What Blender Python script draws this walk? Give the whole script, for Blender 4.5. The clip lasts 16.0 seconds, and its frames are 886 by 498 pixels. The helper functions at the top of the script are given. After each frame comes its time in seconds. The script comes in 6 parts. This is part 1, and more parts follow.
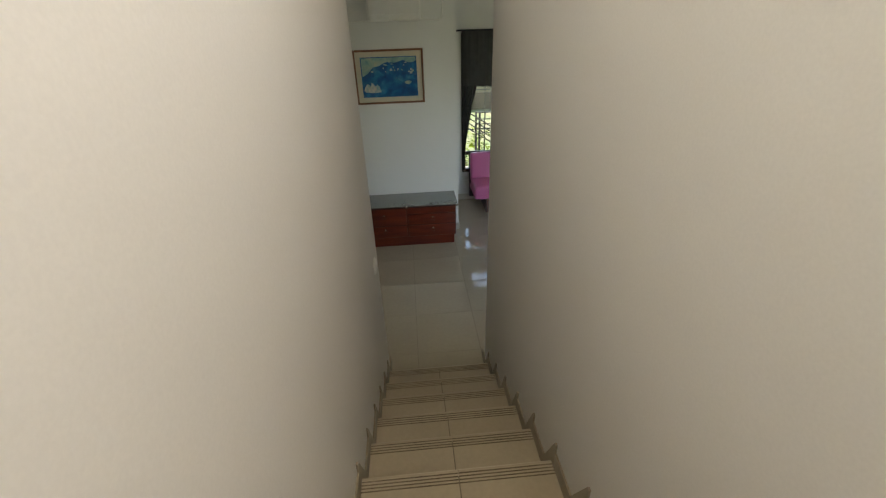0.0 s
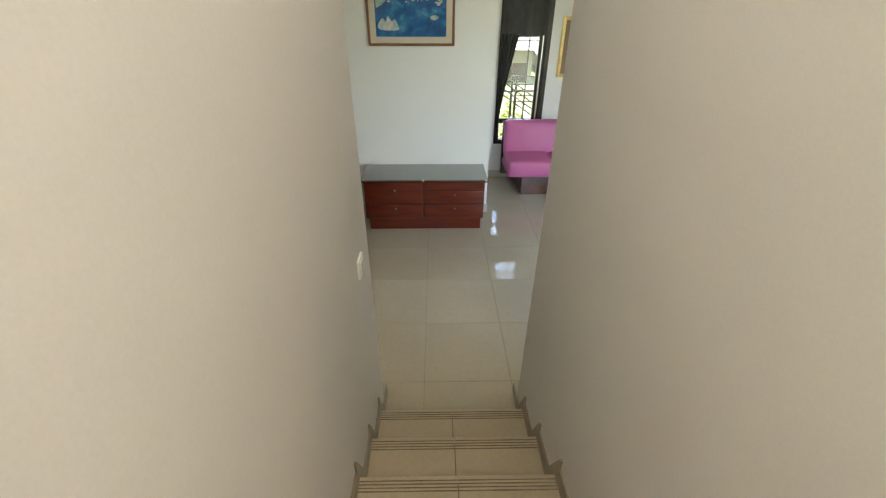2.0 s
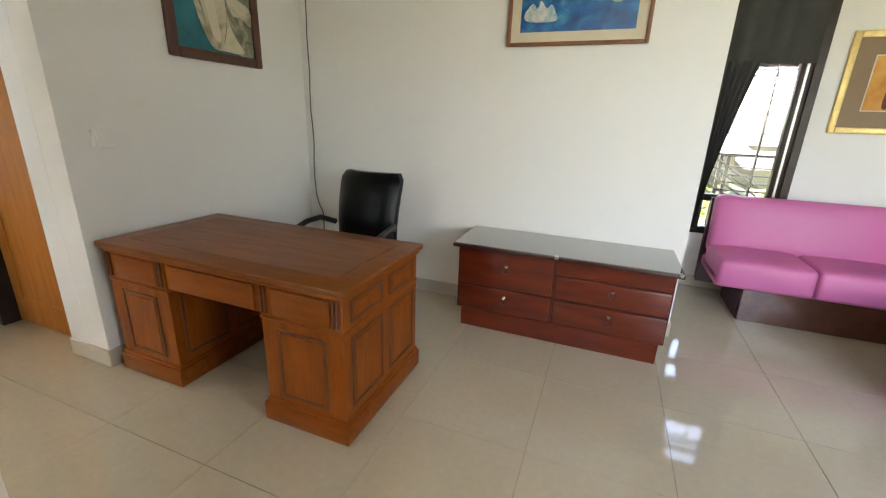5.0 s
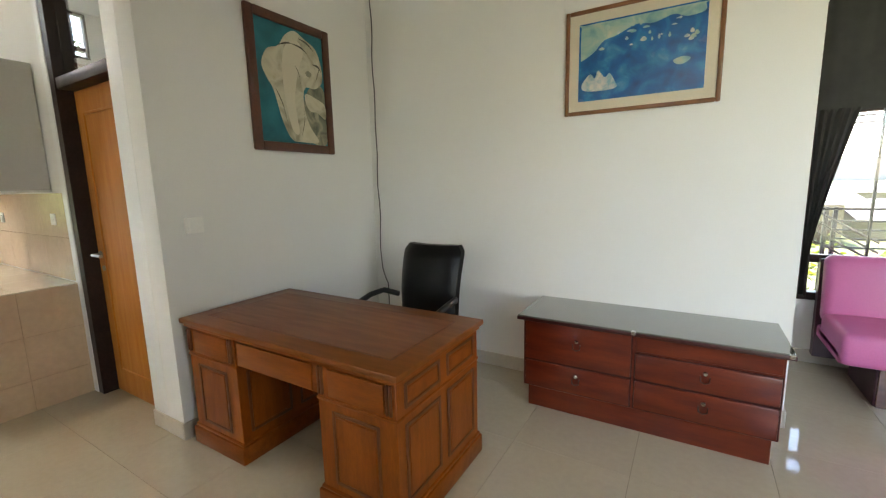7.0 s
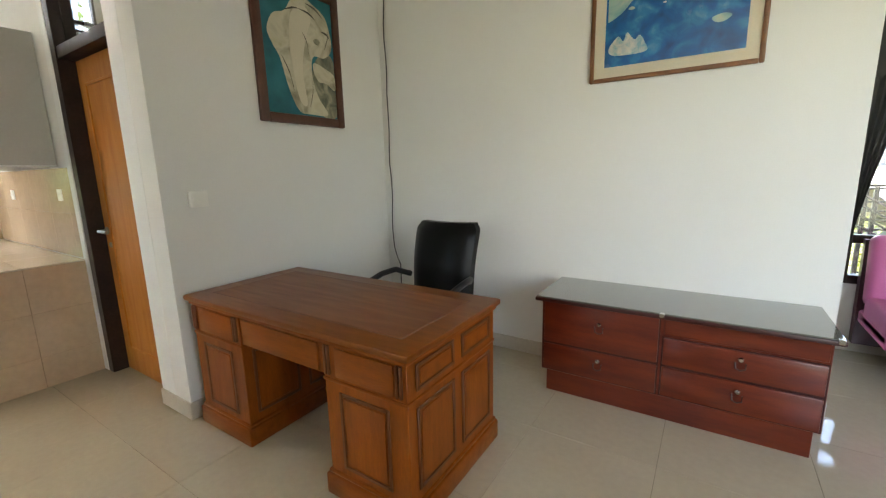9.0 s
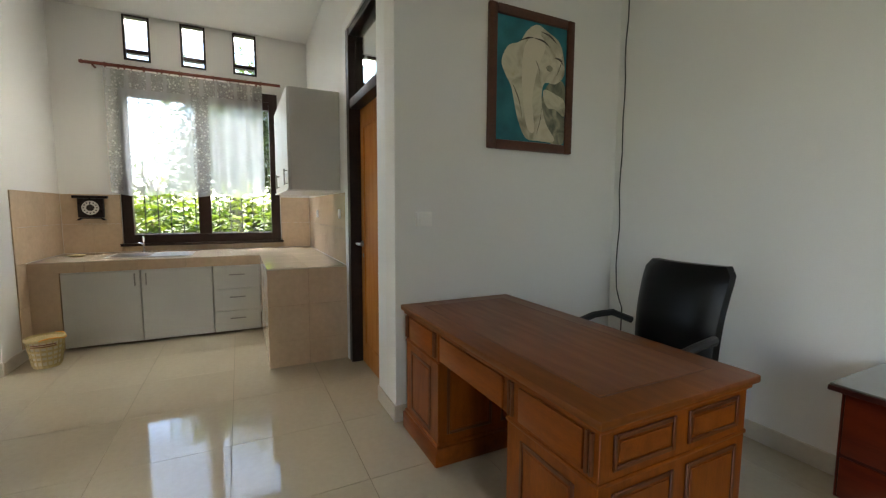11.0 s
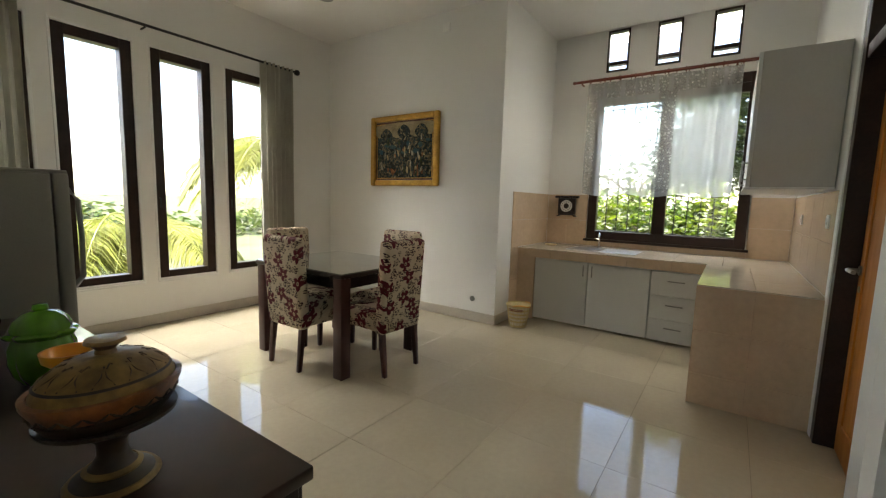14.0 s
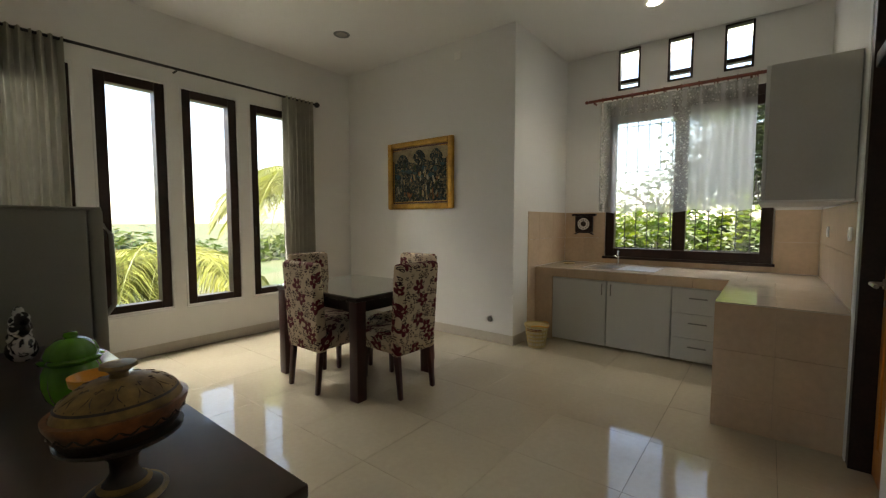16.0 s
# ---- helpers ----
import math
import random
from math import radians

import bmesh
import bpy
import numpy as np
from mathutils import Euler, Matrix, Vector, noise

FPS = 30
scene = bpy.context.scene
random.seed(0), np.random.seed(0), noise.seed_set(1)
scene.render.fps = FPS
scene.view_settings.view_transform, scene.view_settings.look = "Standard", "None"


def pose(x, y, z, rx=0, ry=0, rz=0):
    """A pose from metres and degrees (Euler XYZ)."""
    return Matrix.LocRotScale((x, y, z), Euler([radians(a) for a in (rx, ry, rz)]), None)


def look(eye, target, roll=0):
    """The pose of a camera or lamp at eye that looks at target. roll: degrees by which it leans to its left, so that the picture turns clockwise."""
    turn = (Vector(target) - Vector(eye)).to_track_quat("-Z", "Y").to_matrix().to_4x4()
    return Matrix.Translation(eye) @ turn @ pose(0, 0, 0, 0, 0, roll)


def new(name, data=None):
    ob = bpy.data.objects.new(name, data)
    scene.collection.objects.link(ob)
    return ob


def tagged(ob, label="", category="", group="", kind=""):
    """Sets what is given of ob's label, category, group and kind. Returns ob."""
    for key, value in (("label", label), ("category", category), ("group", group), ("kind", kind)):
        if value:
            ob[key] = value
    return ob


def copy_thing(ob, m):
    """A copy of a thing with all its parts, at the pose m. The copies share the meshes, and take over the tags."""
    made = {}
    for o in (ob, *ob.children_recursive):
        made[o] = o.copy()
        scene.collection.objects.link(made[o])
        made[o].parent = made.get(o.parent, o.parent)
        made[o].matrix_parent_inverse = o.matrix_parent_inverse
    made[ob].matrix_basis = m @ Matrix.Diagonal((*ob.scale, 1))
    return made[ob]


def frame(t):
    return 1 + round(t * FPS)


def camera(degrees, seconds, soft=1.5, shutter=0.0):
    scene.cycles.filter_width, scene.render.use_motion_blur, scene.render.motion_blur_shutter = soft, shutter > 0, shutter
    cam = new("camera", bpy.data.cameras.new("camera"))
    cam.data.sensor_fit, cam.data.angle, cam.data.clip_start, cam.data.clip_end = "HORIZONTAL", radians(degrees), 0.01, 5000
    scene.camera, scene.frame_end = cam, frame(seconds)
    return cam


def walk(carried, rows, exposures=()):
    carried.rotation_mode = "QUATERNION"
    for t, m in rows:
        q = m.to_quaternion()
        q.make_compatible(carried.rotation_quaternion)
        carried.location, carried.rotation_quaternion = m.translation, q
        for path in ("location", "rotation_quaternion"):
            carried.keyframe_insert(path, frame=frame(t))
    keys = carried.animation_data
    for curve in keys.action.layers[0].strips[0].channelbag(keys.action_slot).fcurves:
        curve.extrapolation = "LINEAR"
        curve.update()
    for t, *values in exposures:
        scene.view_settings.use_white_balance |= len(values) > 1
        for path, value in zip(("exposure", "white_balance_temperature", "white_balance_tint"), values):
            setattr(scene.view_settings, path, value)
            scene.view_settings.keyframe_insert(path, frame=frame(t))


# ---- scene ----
cam = camera(93.8, 16.0, soft=1.25)
PATH = [
    (0, (0.056, 0.355, 2.788), (0.177, 2.108, 1.833), -1.9),
    (0.5, (0.105, 0.534, 2.731), (0.173, 2.19, 1.611), -1.0),
    (1, (0.076, 0.828, 2.625), (0.093, 2.459, 1.467), -0.7),
    (1.5, (0.041, 1.089, 2.419), (0.083, 2.716, 1.255), -1.3),
    (2, (0.083, 1.385, 2.304), (0.114, 3.096, 1.269), 0.2),
    (2.5, (0.063, 1.684, 2.19), (0.095, 3.432, 1.218), -2.2),
    (3, (0.122, 1.994, 2.048), (0.087, 3.741, 1.074), -0.9),
    (3.5, (0.128, 2.298, 1.886), (0.13, 4.086, 0.989), -1.7),
    (4, (0.148, 2.601, 1.699), (0.05, 4.432, 0.902), -1.3),
    (4.5, (0.117, 2.892, 1.53), (-0.195, 4.725, 0.793), -2.9),
    (5, (0.163, 3.075, 1.41), (-0.526, 4.855, 0.811), 2.0),
    (5.2, (0.183, 3.107, 1.409), (-0.627, 4.826, 0.783), 1.4),
    (7.5, (0.179, 3.176, 1.464), (-0.846, 4.872, 1.195), -1.1),
    (8, (0.159, 3.187, 1.465), (-0.833, 4.893, 1.138), -0.9),
    (10.3, (0.078, 3.434, 1.245), (-1.423, 4.712, 0.908), -0.6),
    (10.5, (0.079, 3.452, 1.274), (-1.521, 4.612, 0.97), -0.0),
    (11, (0.028, 3.477, 1.31), (-1.759, 4.354, 1.123), 0.3),
    (11.5, (-0.035, 3.479, 1.294), (-1.971, 3.966, 1.178), 0.6),
    (12, (-0.082, 3.53, 1.307), (-2.079, 3.531, 1.199), -0.3),
    (12.5, (-0.097, 3.649, 1.309), (-2.035, 3.167, 1.203), -0.5),
    (13, (-0.18, 3.695, 1.305), (-2.025, 2.936, 1.166), -0.2),
    (13.5, (-0.268, 3.71, 1.304), (-2.038, 2.807, 1.078), 1.0),
    (14, (-0.331, 3.815, 1.326), (-1.965, 2.684, 1.098), 1.7),
    (14.5, (-0.344, 3.914, 1.32), (-1.933, 2.717, 1.119), 1.0),
    (15, (-0.341, 3.922, 1.32), (-1.922, 2.712, 1.128), 0.1),
    (15.5, (-0.334, 3.926, 1.292), (-1.91, 2.713, 1.083), 0.4),
    (16, (-0.345, 3.918, 1.345), (-1.915, 2.686, 1.213), 0.0),
]
EXPOSURES = [(0.0, 2.43, 7400, 8), (0.5, 2.94, 7400, 8), (1.5, 3.35, 7450, 7), (2.5, 3.91, 7450, 7), (3.0, 4.0, 7500, 7), (3.5, 4.0, 7600, 8), (4.0, 3.88, 7850, 14), (4.5, 3.73, 7900, 15), (5.0, 4.08, 7750, 14), (8.0, 3.93, 7650, 11), (10.5, 4.13, 7600, 11), (11.0, 3.4, 7200, 10), (11.5, 3.26, 7400, 10), (12.5, 3.11, 7500, 10), (13.0, 3.2, 7400, 10), (14.5, 2.91, 7550, 10), (15.5, 2.88, 7650, 10), (16.0, 2.48, 7700, 10)]
walk(cam, [(t, look(eye, target, roll)) for t, eye, target, roll in PATH], EXPOSURES)

# ---- world, sun ----
world = bpy.data.worlds.new("world")
scene.world = world
world.use_nodes = True
wn = world.node_tree
sky = wn.nodes.new("ShaderNodeTexSky")
sky.sky_type = "NISHITA"
sky.sun_disc = False
sky.sun_elevation, sky.sun_rotation = radians(82), radians(10)
sky.air_density, sky.dust_density = 1.0, 1.0
wn.links.new(sky.outputs[0], wn.nodes["Background"].inputs[0])
wn.nodes["Background"].inputs[1].default_value = 0.15
sun = new("sun", bpy.data.lights.new("sun", "SUN"))
sun.data.energy, sun.data.angle, sun.data.color = 4.0, radians(10), (1, 0.96, 0.9)
sun.matrix_world = look((20 * math.sin(radians(10)) * math.cos(radians(82)), 20 * math.cos(radians(10)) * math.cos(radians(82)), 20 * math.sin(radians(82))), (0, 0, 0))


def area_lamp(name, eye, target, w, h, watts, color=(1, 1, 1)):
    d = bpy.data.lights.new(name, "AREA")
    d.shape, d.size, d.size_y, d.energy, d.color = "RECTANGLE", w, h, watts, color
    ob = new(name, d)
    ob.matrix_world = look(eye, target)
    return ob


# added lamp in an unseen upper opening, brightens the left stair wall
area_lamp("upper_stair_fill", (0.58, 0.45, 4.25), (-0.6, 0.6, 3.4), 1.7, 1.2, 7.0, (1, 0.9, 0.77))
# added lamp in a made-up opening behind the view, brightens the lounge
area_lamp("unseen_lounge_fill", (2.7, 3.1, 1.5), (0.6, 6.0, 1.0), 2.1, 2.0, 1.5, (0.96, 0.98, 1))
# added lamp outside above the south windows, out of view, boosts sky light
area_lamp("south_sky_fill", (-2.1, -2.1, 3.75), (-2.1, 1.2, 0.3), 3.6, 1.1, 108, (0.95, 0.98, 1))
# added lamp outside over the kitchen window, brightens the kitchen beyond the sky
area_lamp("kitchen_sky_fill", (-6.9, 2.95, 4.0), (-4.6, 3.0, 0.6), 1.8, 0.8, 18, (0.96, 0.98, 1))

# ---- materials ----
def mat(name, color, rough=0.5, metal=0.0, scale=6.0, vary=0.06, fine=60.0, bump=0.05, spec=0.5, stretch=(1, 1, 1), second=None, each=0.0, coat=0.0, trans=0.0):
    """A surface with blotches at one scale, grain at another, and a fine relief; second: the colour of grain or stains; each: how much single pieces differ."""
    m = bpy.data.materials.new(name)
    m.use_nodes = True
    nt = m.node_tree
    b = nt.nodes["Principled BSDF"]
    co = nt.nodes.new("ShaderNodeTexCoord")
    mp = nt.nodes.new("ShaderNodeMapping")
    mp.inputs["Scale"].default_value = stretch
    nt.links.new(co.outputs["Object"], mp.inputs[0])
    n1 = nt.nodes.new("ShaderNodeTexNoise")
    n1.inputs["Scale"].default_value, n1.inputs["Detail"].default_value = scale, 5
    n2 = nt.nodes.new("ShaderNodeTexNoise")
    n2.inputs["Scale"].default_value, n2.inputs["Detail"].default_value = fine, 4
    for n in (n1, n2):
        nt.links.new(mp.outputs[0], n.inputs["Vector"])
    two = second or tuple(max(0.0, c * (1 - 2.2 * vary)) for c in color)
    ramp = nt.nodes.new("ShaderNodeMapRange")
    ramp.inputs[1].default_value, ramp.inputs[2].default_value = 0.32, 0.68
    nt.links.new(n1.outputs["Fac"], ramp.inputs[0])
    mix = nt.nodes.new("ShaderNodeMix")
    mix.data_type = "RGBA"
    mix.inputs[6].default_value, mix.inputs[7].default_value = (*color, 1), (*two, 1)
    nt.links.new(ramp.outputs[0], mix.inputs[0])
    out = mix.outputs[2]
    hsv = nt.nodes.new("ShaderNodeHueSaturation")
    val = nt.nodes.new("ShaderNodeMapRange")
    val.inputs[1].default_value, val.inputs[2].default_value = 0.3, 0.7
    val.inputs[3].default_value, val.inputs[4].default_value = 1 - vary, 1 + vary
    nt.links.new(n2.outputs["Fac"], val.inputs[0])
    vout = val.outputs[0]
    if each:
        info = nt.nodes.new("ShaderNodeObjectInfo")
        er = nt.nodes.new("ShaderNodeMapRange")
        er.inputs[3].default_value, er.inputs[4].default_value = 1 - each, 1 + each
        nt.links.new(info.outputs["Random"], er.inputs[0])
        mul = nt.nodes.new("ShaderNodeMath")
        mul.operation = "MULTIPLY"
        nt.links.new(vout, mul.inputs[0])
        nt.links.new(er.outputs[0], mul.inputs[1])
        vout = mul.outputs[0]
    nt.links.new(vout, hsv.inputs["Value"])
    nt.links.new(out, hsv.inputs["Color"])
    nt.links.new(hsv.outputs[0], b.inputs["Base Color"])
    rr = nt.nodes.new("ShaderNodeMapRange")
    rr.inputs[3].default_value, rr.inputs[4].default_value = max(0.02, rough * 0.8), min(1, rough * 1.25)
    nt.links.new(n1.outputs["Fac"], rr.inputs[0])
    nt.links.new(rr.outputs[0], b.inputs["Roughness"])
    b.inputs["Metallic"].default_value = metal
    b.inputs["Specular IOR Level"].default_value = spec
    b.inputs["Coat Weight"].default_value = coat
    b.inputs["Coat Roughness"].default_value = 0.06
    b.inputs["Transmission Weight"].default_value = trans
    if bump:
        bp = nt.nodes.new("ShaderNodeBump")
        bp.inputs["Strength"].default_value, bp.inputs["Distance"].default_value = bump, 0.004
        nt.links.new(n2.outputs["Fac"], bp.inputs["Height"])
        nt.links.new(bp.outputs[0], b.inputs["Normal"])
    return m


def leafy(name, color, second):
    m = mat(name, color, 0.5, 0, 1.5, 0.12, 25, 0.1, second=second)
    nt = m.node_tree
    b, outn = nt.nodes["Principled BSDF"], nt.nodes["Material Output"]
    geo = nt.nodes.new("ShaderNodeNewGeometry")
    hs = nt.nodes.new("ShaderNodeHueSaturation")
    mr = nt.nodes.new("ShaderNodeMapRange")
    mr.inputs[3].default_value, mr.inputs[4].default_value = 0.5, 1.6
    nt.links.new(geo.outputs["Random Per Island"], mr.inputs[0])
    nt.links.new(mr.outputs[0], hs.inputs["Value"])
    src = b.inputs["Base Color"].links[0].from_socket
    nt.links.new(src, hs.inputs["Color"])
    nt.links.new(hs.outputs[0], b.inputs["Base Color"])
    tr = nt.nodes.new("ShaderNodeBsdfTranslucent")
    nt.links.new(hs.outputs[0], tr.inputs[0])
    mx = nt.nodes.new("ShaderNodeMixShader")
    mx.inputs[0].default_value = 0.45
    nt.links.new(b.outputs[0], mx.inputs[1])
    nt.links.new(tr.outputs[0], mx.inputs[2])
    nt.links.new(mx.outputs[0], outn.inputs[0])
    return m


def cloth(name, color, clear, thin, lace=False):
    """Thin cloth: clear is how much light goes straight through, thin how much is scattered through."""
    m = mat(name, color, 0.85, 0, 8, 0.05, 220, 0.1)
    nt = m.node_tree
    b, outn = nt.nodes["Principled BSDF"], nt.nodes["Material Output"]
    tl, tp = nt.nodes.new("ShaderNodeBsdfTranslucent"), nt.nodes.new("ShaderNodeBsdfTransparent")
    tl.inputs[0].default_value = (*color, 1)
    a, c = nt.nodes.new("ShaderNodeMixShader"), nt.nodes.new("ShaderNodeMixShader")
    a.inputs[0].default_value, c.inputs[0].default_value = thin, clear
    nt.links.new(b.outputs[0], a.inputs[1])
    nt.links.new(tl.outputs[0], a.inputs[2])
    nt.links.new(a.outputs[0], c.inputs[1])
    nt.links.new(tp.outputs[0], c.inputs[2])
    if lace:
        co = nt.nodes.new("ShaderNodeTexCoord")
        vo = nt.nodes.new("ShaderNodeTexVoronoi")
        vo.inputs["Scale"].default_value = 30
        mr = nt.nodes.new("ShaderNodeMapRange")
        mr.inputs[1].default_value, mr.inputs[2].default_value = 0.28, 0.36
        mr.inputs[3].default_value, mr.inputs[4].default_value = clear * 0.45, clear * 1.15
        nt.links.new(co.outputs["Object"], vo.inputs["Vector"])
        nt.links.new(vo.outputs["Distance"], mr.inputs[0])
        nt.links.new(mr.outputs[0], c.inputs[0])
    nt.links.new(c.outputs[0], outn.inputs[0])
    return m


def glass(name, tint=(1, 1, 1), rough=0.0):
    m = bpy.data.materials.new(name)
    m.use_nodes = True
    b = m.node_tree.nodes["Principled BSDF"]
    b.inputs["Base Color"].default_value = (*tint, 1)
    b.inputs["Roughness"].default_value = rough
    b.inputs["Transmission Weight"].default_value = 1.0
    b.inputs["IOR"].default_value = 1.45
    return m


def glow(name, color, power):
    m = bpy.data.materials.new(name)
    m.use_nodes = True
    b = m.node_tree.nodes["Principled BSDF"]
    b.inputs["Base Color"].default_value = (*color, 1)
    b.inputs["Emission Color"].default_value = (*color, 1)
    b.inputs["Emission Strength"].default_value = power
    return m


def floral(name):
    """Cream cloth printed with wine-red five-petalled flowers, small dark leaves and winding stems."""
    m = mat(name, (0.54, 0.43, 0.31), 0.95, 0, 5, 0.05, 150, 0.25)
    nt = m.node_tree
    b = nt.nodes["Principled BSDF"]
    cur = b.inputs["Base Color"].links[0].from_socket

    def math_node(op, x, y=None):
        n = nt.nodes.new("ShaderNodeMath")
        n.operation = op
        for k, v in enumerate((x, y)):
            if v is None:
                continue
            if isinstance(v, (int, float)):
                n.inputs[k].default_value = v
            else:
                nt.links.new(v, n.inputs[k])
        return n.outputs[0]

    co, sp, cb = nt.nodes.new("ShaderNodeTexCoord"), nt.nodes.new("ShaderNodeSeparateXYZ"), nt.nodes.new("ShaderNodeCombineXYZ")
    nt.links.new(co.outputs["Object"], sp.inputs[0])
    nz = nt.nodes.new("ShaderNodeTexNoise")
    nz.inputs["Scale"].default_value = 11
    nt.links.new(co.outputs["Object"], nz.inputs["Vector"])
    wob = math_node("MULTIPLY", math_node("SUBTRACT", nz.outputs["Fac"], 0.5), 0.05)
    nt.links.new(math_node("ADD", math_node("ADD", sp.outputs[0], math_node("MULTIPLY", sp.outputs[1], 0.8)), wob), cb.inputs[0])
    nt.links.new(math_node("ADD", math_node("ADD", sp.outputs[2], math_node("MULTIPLY", sp.outputs[1], 0.6)), wob), cb.inputs[1])

    def petals(scale, radius, turn):
        vo, df, s2 = nt.nodes.new("ShaderNodeTexVoronoi"), nt.nodes.new("ShaderNodeVectorMath"), nt.nodes.new("ShaderNodeSeparateXYZ")
        vo.voronoi_dimensions = "2D"
        vo.inputs["Scale"].default_value, vo.inputs["Randomness"].default_value = scale, 0.75
        nt.links.new(cb.outputs[0], vo.inputs["Vector"])
        df.operation = "SUBTRACT"
        nt.links.new(cb.outputs[0], df.inputs[0])
        nt.links.new(vo.outputs["Position"], df.inputs[1])
        nt.links.new(df.outputs[0], s2.inputs[0])
        ang = math_node("ADD", math_node("MULTIPLY", math_node("ARCTAN2", s2.outputs[1], s2.outputs[0]), 2.5), turn)
        edge = math_node("MULTIPLY", math_node("ADD", math_node("MULTIPLY", math_node("ABSOLUTE", math_node("COSINE", ang)), 0.55), 0.45), radius)
        ln = math_node("SQRT", math_node("ADD", math_node("MULTIPLY", s2.outputs[0], s2.outputs[0]), math_node("MULTIPLY", s2.outputs[1], s2.outputs[1])))
        return ln, edge, vo

    l1, e1, v1 = petals(6.2, 0.06, 0.6)
    l2, e2, v2 = petals(9.7, 0.036, 2.0)
    l3, e3, v3 = petals(15.0, 0.021, 4.0)
    big = math_node("LESS_THAN", l1, e1)
    eye = math_node("LESS_THAN", l1, 0.013)
    seed = math_node("LESS_THAN", l1, 0.006)
    ring = math_node("MULTIPLY", math_node("LESS_THAN", l2, e2), math_node("GREATER_THAN", l2, math_node("MULTIPLY", e2, 0.72)))
    heart = math_node("LESS_THAN", l2, math_node("MULTIPLY", e2, 0.3))
    leaf = math_node("MULTIPLY", math_node("LESS_THAN", l3, e3), math_node("GREATER_THAN", math_node("SINE", math_node("MULTIPLY", math_node("ADD", sp.outputs[2], wob), 420)), -0.1))
    wine, dark, pale = (0.09, 0.002, 0.008), (0.022, 0.003, 0.005), (0.5, 0.38, 0.27)
    for gate, col in ((leaf, dark), (ring, dark), (heart, dark), (big, wine), (eye, pale), (seed, dark)):
        mx = nt.nodes.new("ShaderNodeMix")
        mx.data_type = "RGBA"
        mx.inputs[7].default_value = (*col, 1)
        nt.links.new(gate, mx.inputs[0])
        nt.links.new(cur, mx.inputs[6])
        cur = mx.outputs[2]
    nt.links.new(cur, b.inputs["Base Color"])
    return m


def painted(name, stops, scale, detail=6, warp=0.0, rough=0.5, stretch=(1, 1, 1)):
    """A painting's broken colours: noise through a ramp of (place, colour)."""
    m = mat(name, (0.5, 0.5, 0.5), rough, 0, 8, 0.05, 90, 0.15)
    nt = m.node_tree
    b = nt.nodes["Principled BSDF"]
    co = nt.nodes.new("ShaderNodeTexCoord")
    mp = nt.nodes.new("ShaderNodeMapping")
    mp.inputs["Scale"].default_value = stretch
    nz = nt.nodes.new("ShaderNodeTexNoise")
    nz.inputs["Scale"].default_value, nz.inputs["Detail"].default_value, nz.inputs["Distortion"].default_value = scale, detail, warp
    rp = nt.nodes.new("ShaderNodeValToRGB")
    while len(rp.color_ramp.elements) < len(stops):
        rp.color_ramp.elements.new(0.5)
    for e, (at, col) in zip(rp.color_ramp.elements, stops):
        e.position, e.color = at, (*col, 1)
    nt.links.new(co.outputs["Object"], mp.inputs[0])
    nt.links.new(mp.outputs[0], nz.inputs["Vector"])
    nt.links.new(nz.outputs["Fac"], rp.inputs[0])
    nt.links.new(rp.outputs[0], b.inputs["Base Color"])
    return m


WALL = mat("wall_paint", (0.78, 0.775, 0.75), 0.75, 0, 0.8, 0.015, 160, 0.04, 0.3)
STAIRWALL = mat("stair_wall_paint", (0.77, 0.75, 0.71), 0.7, 0, 0.7, 0.02, 160, 0.03, 0.3)
CEIL = mat("ceiling_paint", (0.8, 0.79, 0.76), 0.85, 0, 1.0, 0.015, 120, 0.05, 0.2)
TILE = mat("floor_tile", (0.485, 0.425, 0.32), 0.05, 0, 2.2, 0.03, 30, 0.004, 0.6, each=0.015)
GROUT = mat("grout", (0.25, 0.21, 0.155), 0.9, 0, 8, 0.15, 80, 0.2)
STEPTILE = mat("step_tile", (0.5, 0.42, 0.3), 0.3, 0, 3, 0.04, 40, 0.03, 0.5, each=0.02)
GROOVE = mat("groove_brown", (0.29, 0.23, 0.155), 0.85, 0, 8, 0.15, 80, 0.2)
KGROUT = mat("kitchen_grout", (0.52, 0.4, 0.285), 0.9, 0, 8, 0.1, 80, 0.2)
SKIRT = mat("skirting_tile", (0.34, 0.29, 0.21), 0.4, 0, 4, 0.05, 40, 0.03, each=0.03)
BASE = mat("base_tile", (0.55, 0.5, 0.42), 0.35, 0, 4, 0.04, 40, 0.03)
DESK = mat("desk_teak", (0.285, 0.068, 0.005), 0.4, 0, 3, 0.1, 30, 0.06, 0.25, stretch=(1.2, 7, 7), second=(0.2, 0.045, 0.0035), coat=0.05)
DESKV = mat("desk_teak_upright", (0.285, 0.068, 0.005), 0.4, 0, 3, 0.1, 30, 0.06, 0.25, stretch=(7, 7, 1.2), second=(0.2, 0.045, 0.0035), coat=0.05)
DESKDARK = mat("desk_moulding", (0.15, 0.034, 0.004), 0.45, 0, 8, 0.1, 50, 0.08)
DESKTOP = mat("desk_top_veneer", (0.225, 0.062, 0.007), 0.38, 0, 3, 0.06, 30, 0.04, 0.28, stretch=(1, 8, 8), second=(0.17, 0.045, 0.005), coat=0.05)
RED = mat("red_mahogany", (0.155, 0.021, 0.005), 0.32, 0, 3, 0.1, 30, 0.05, stretch=(1, 6, 6), second=(0.085, 0.009, 0.003), coat=0.12)
REDDARK = mat("red_mahogany_dark", (0.045, 0.007, 0.006), 0.35, 0, 6, 0.1, 40, 0.05)
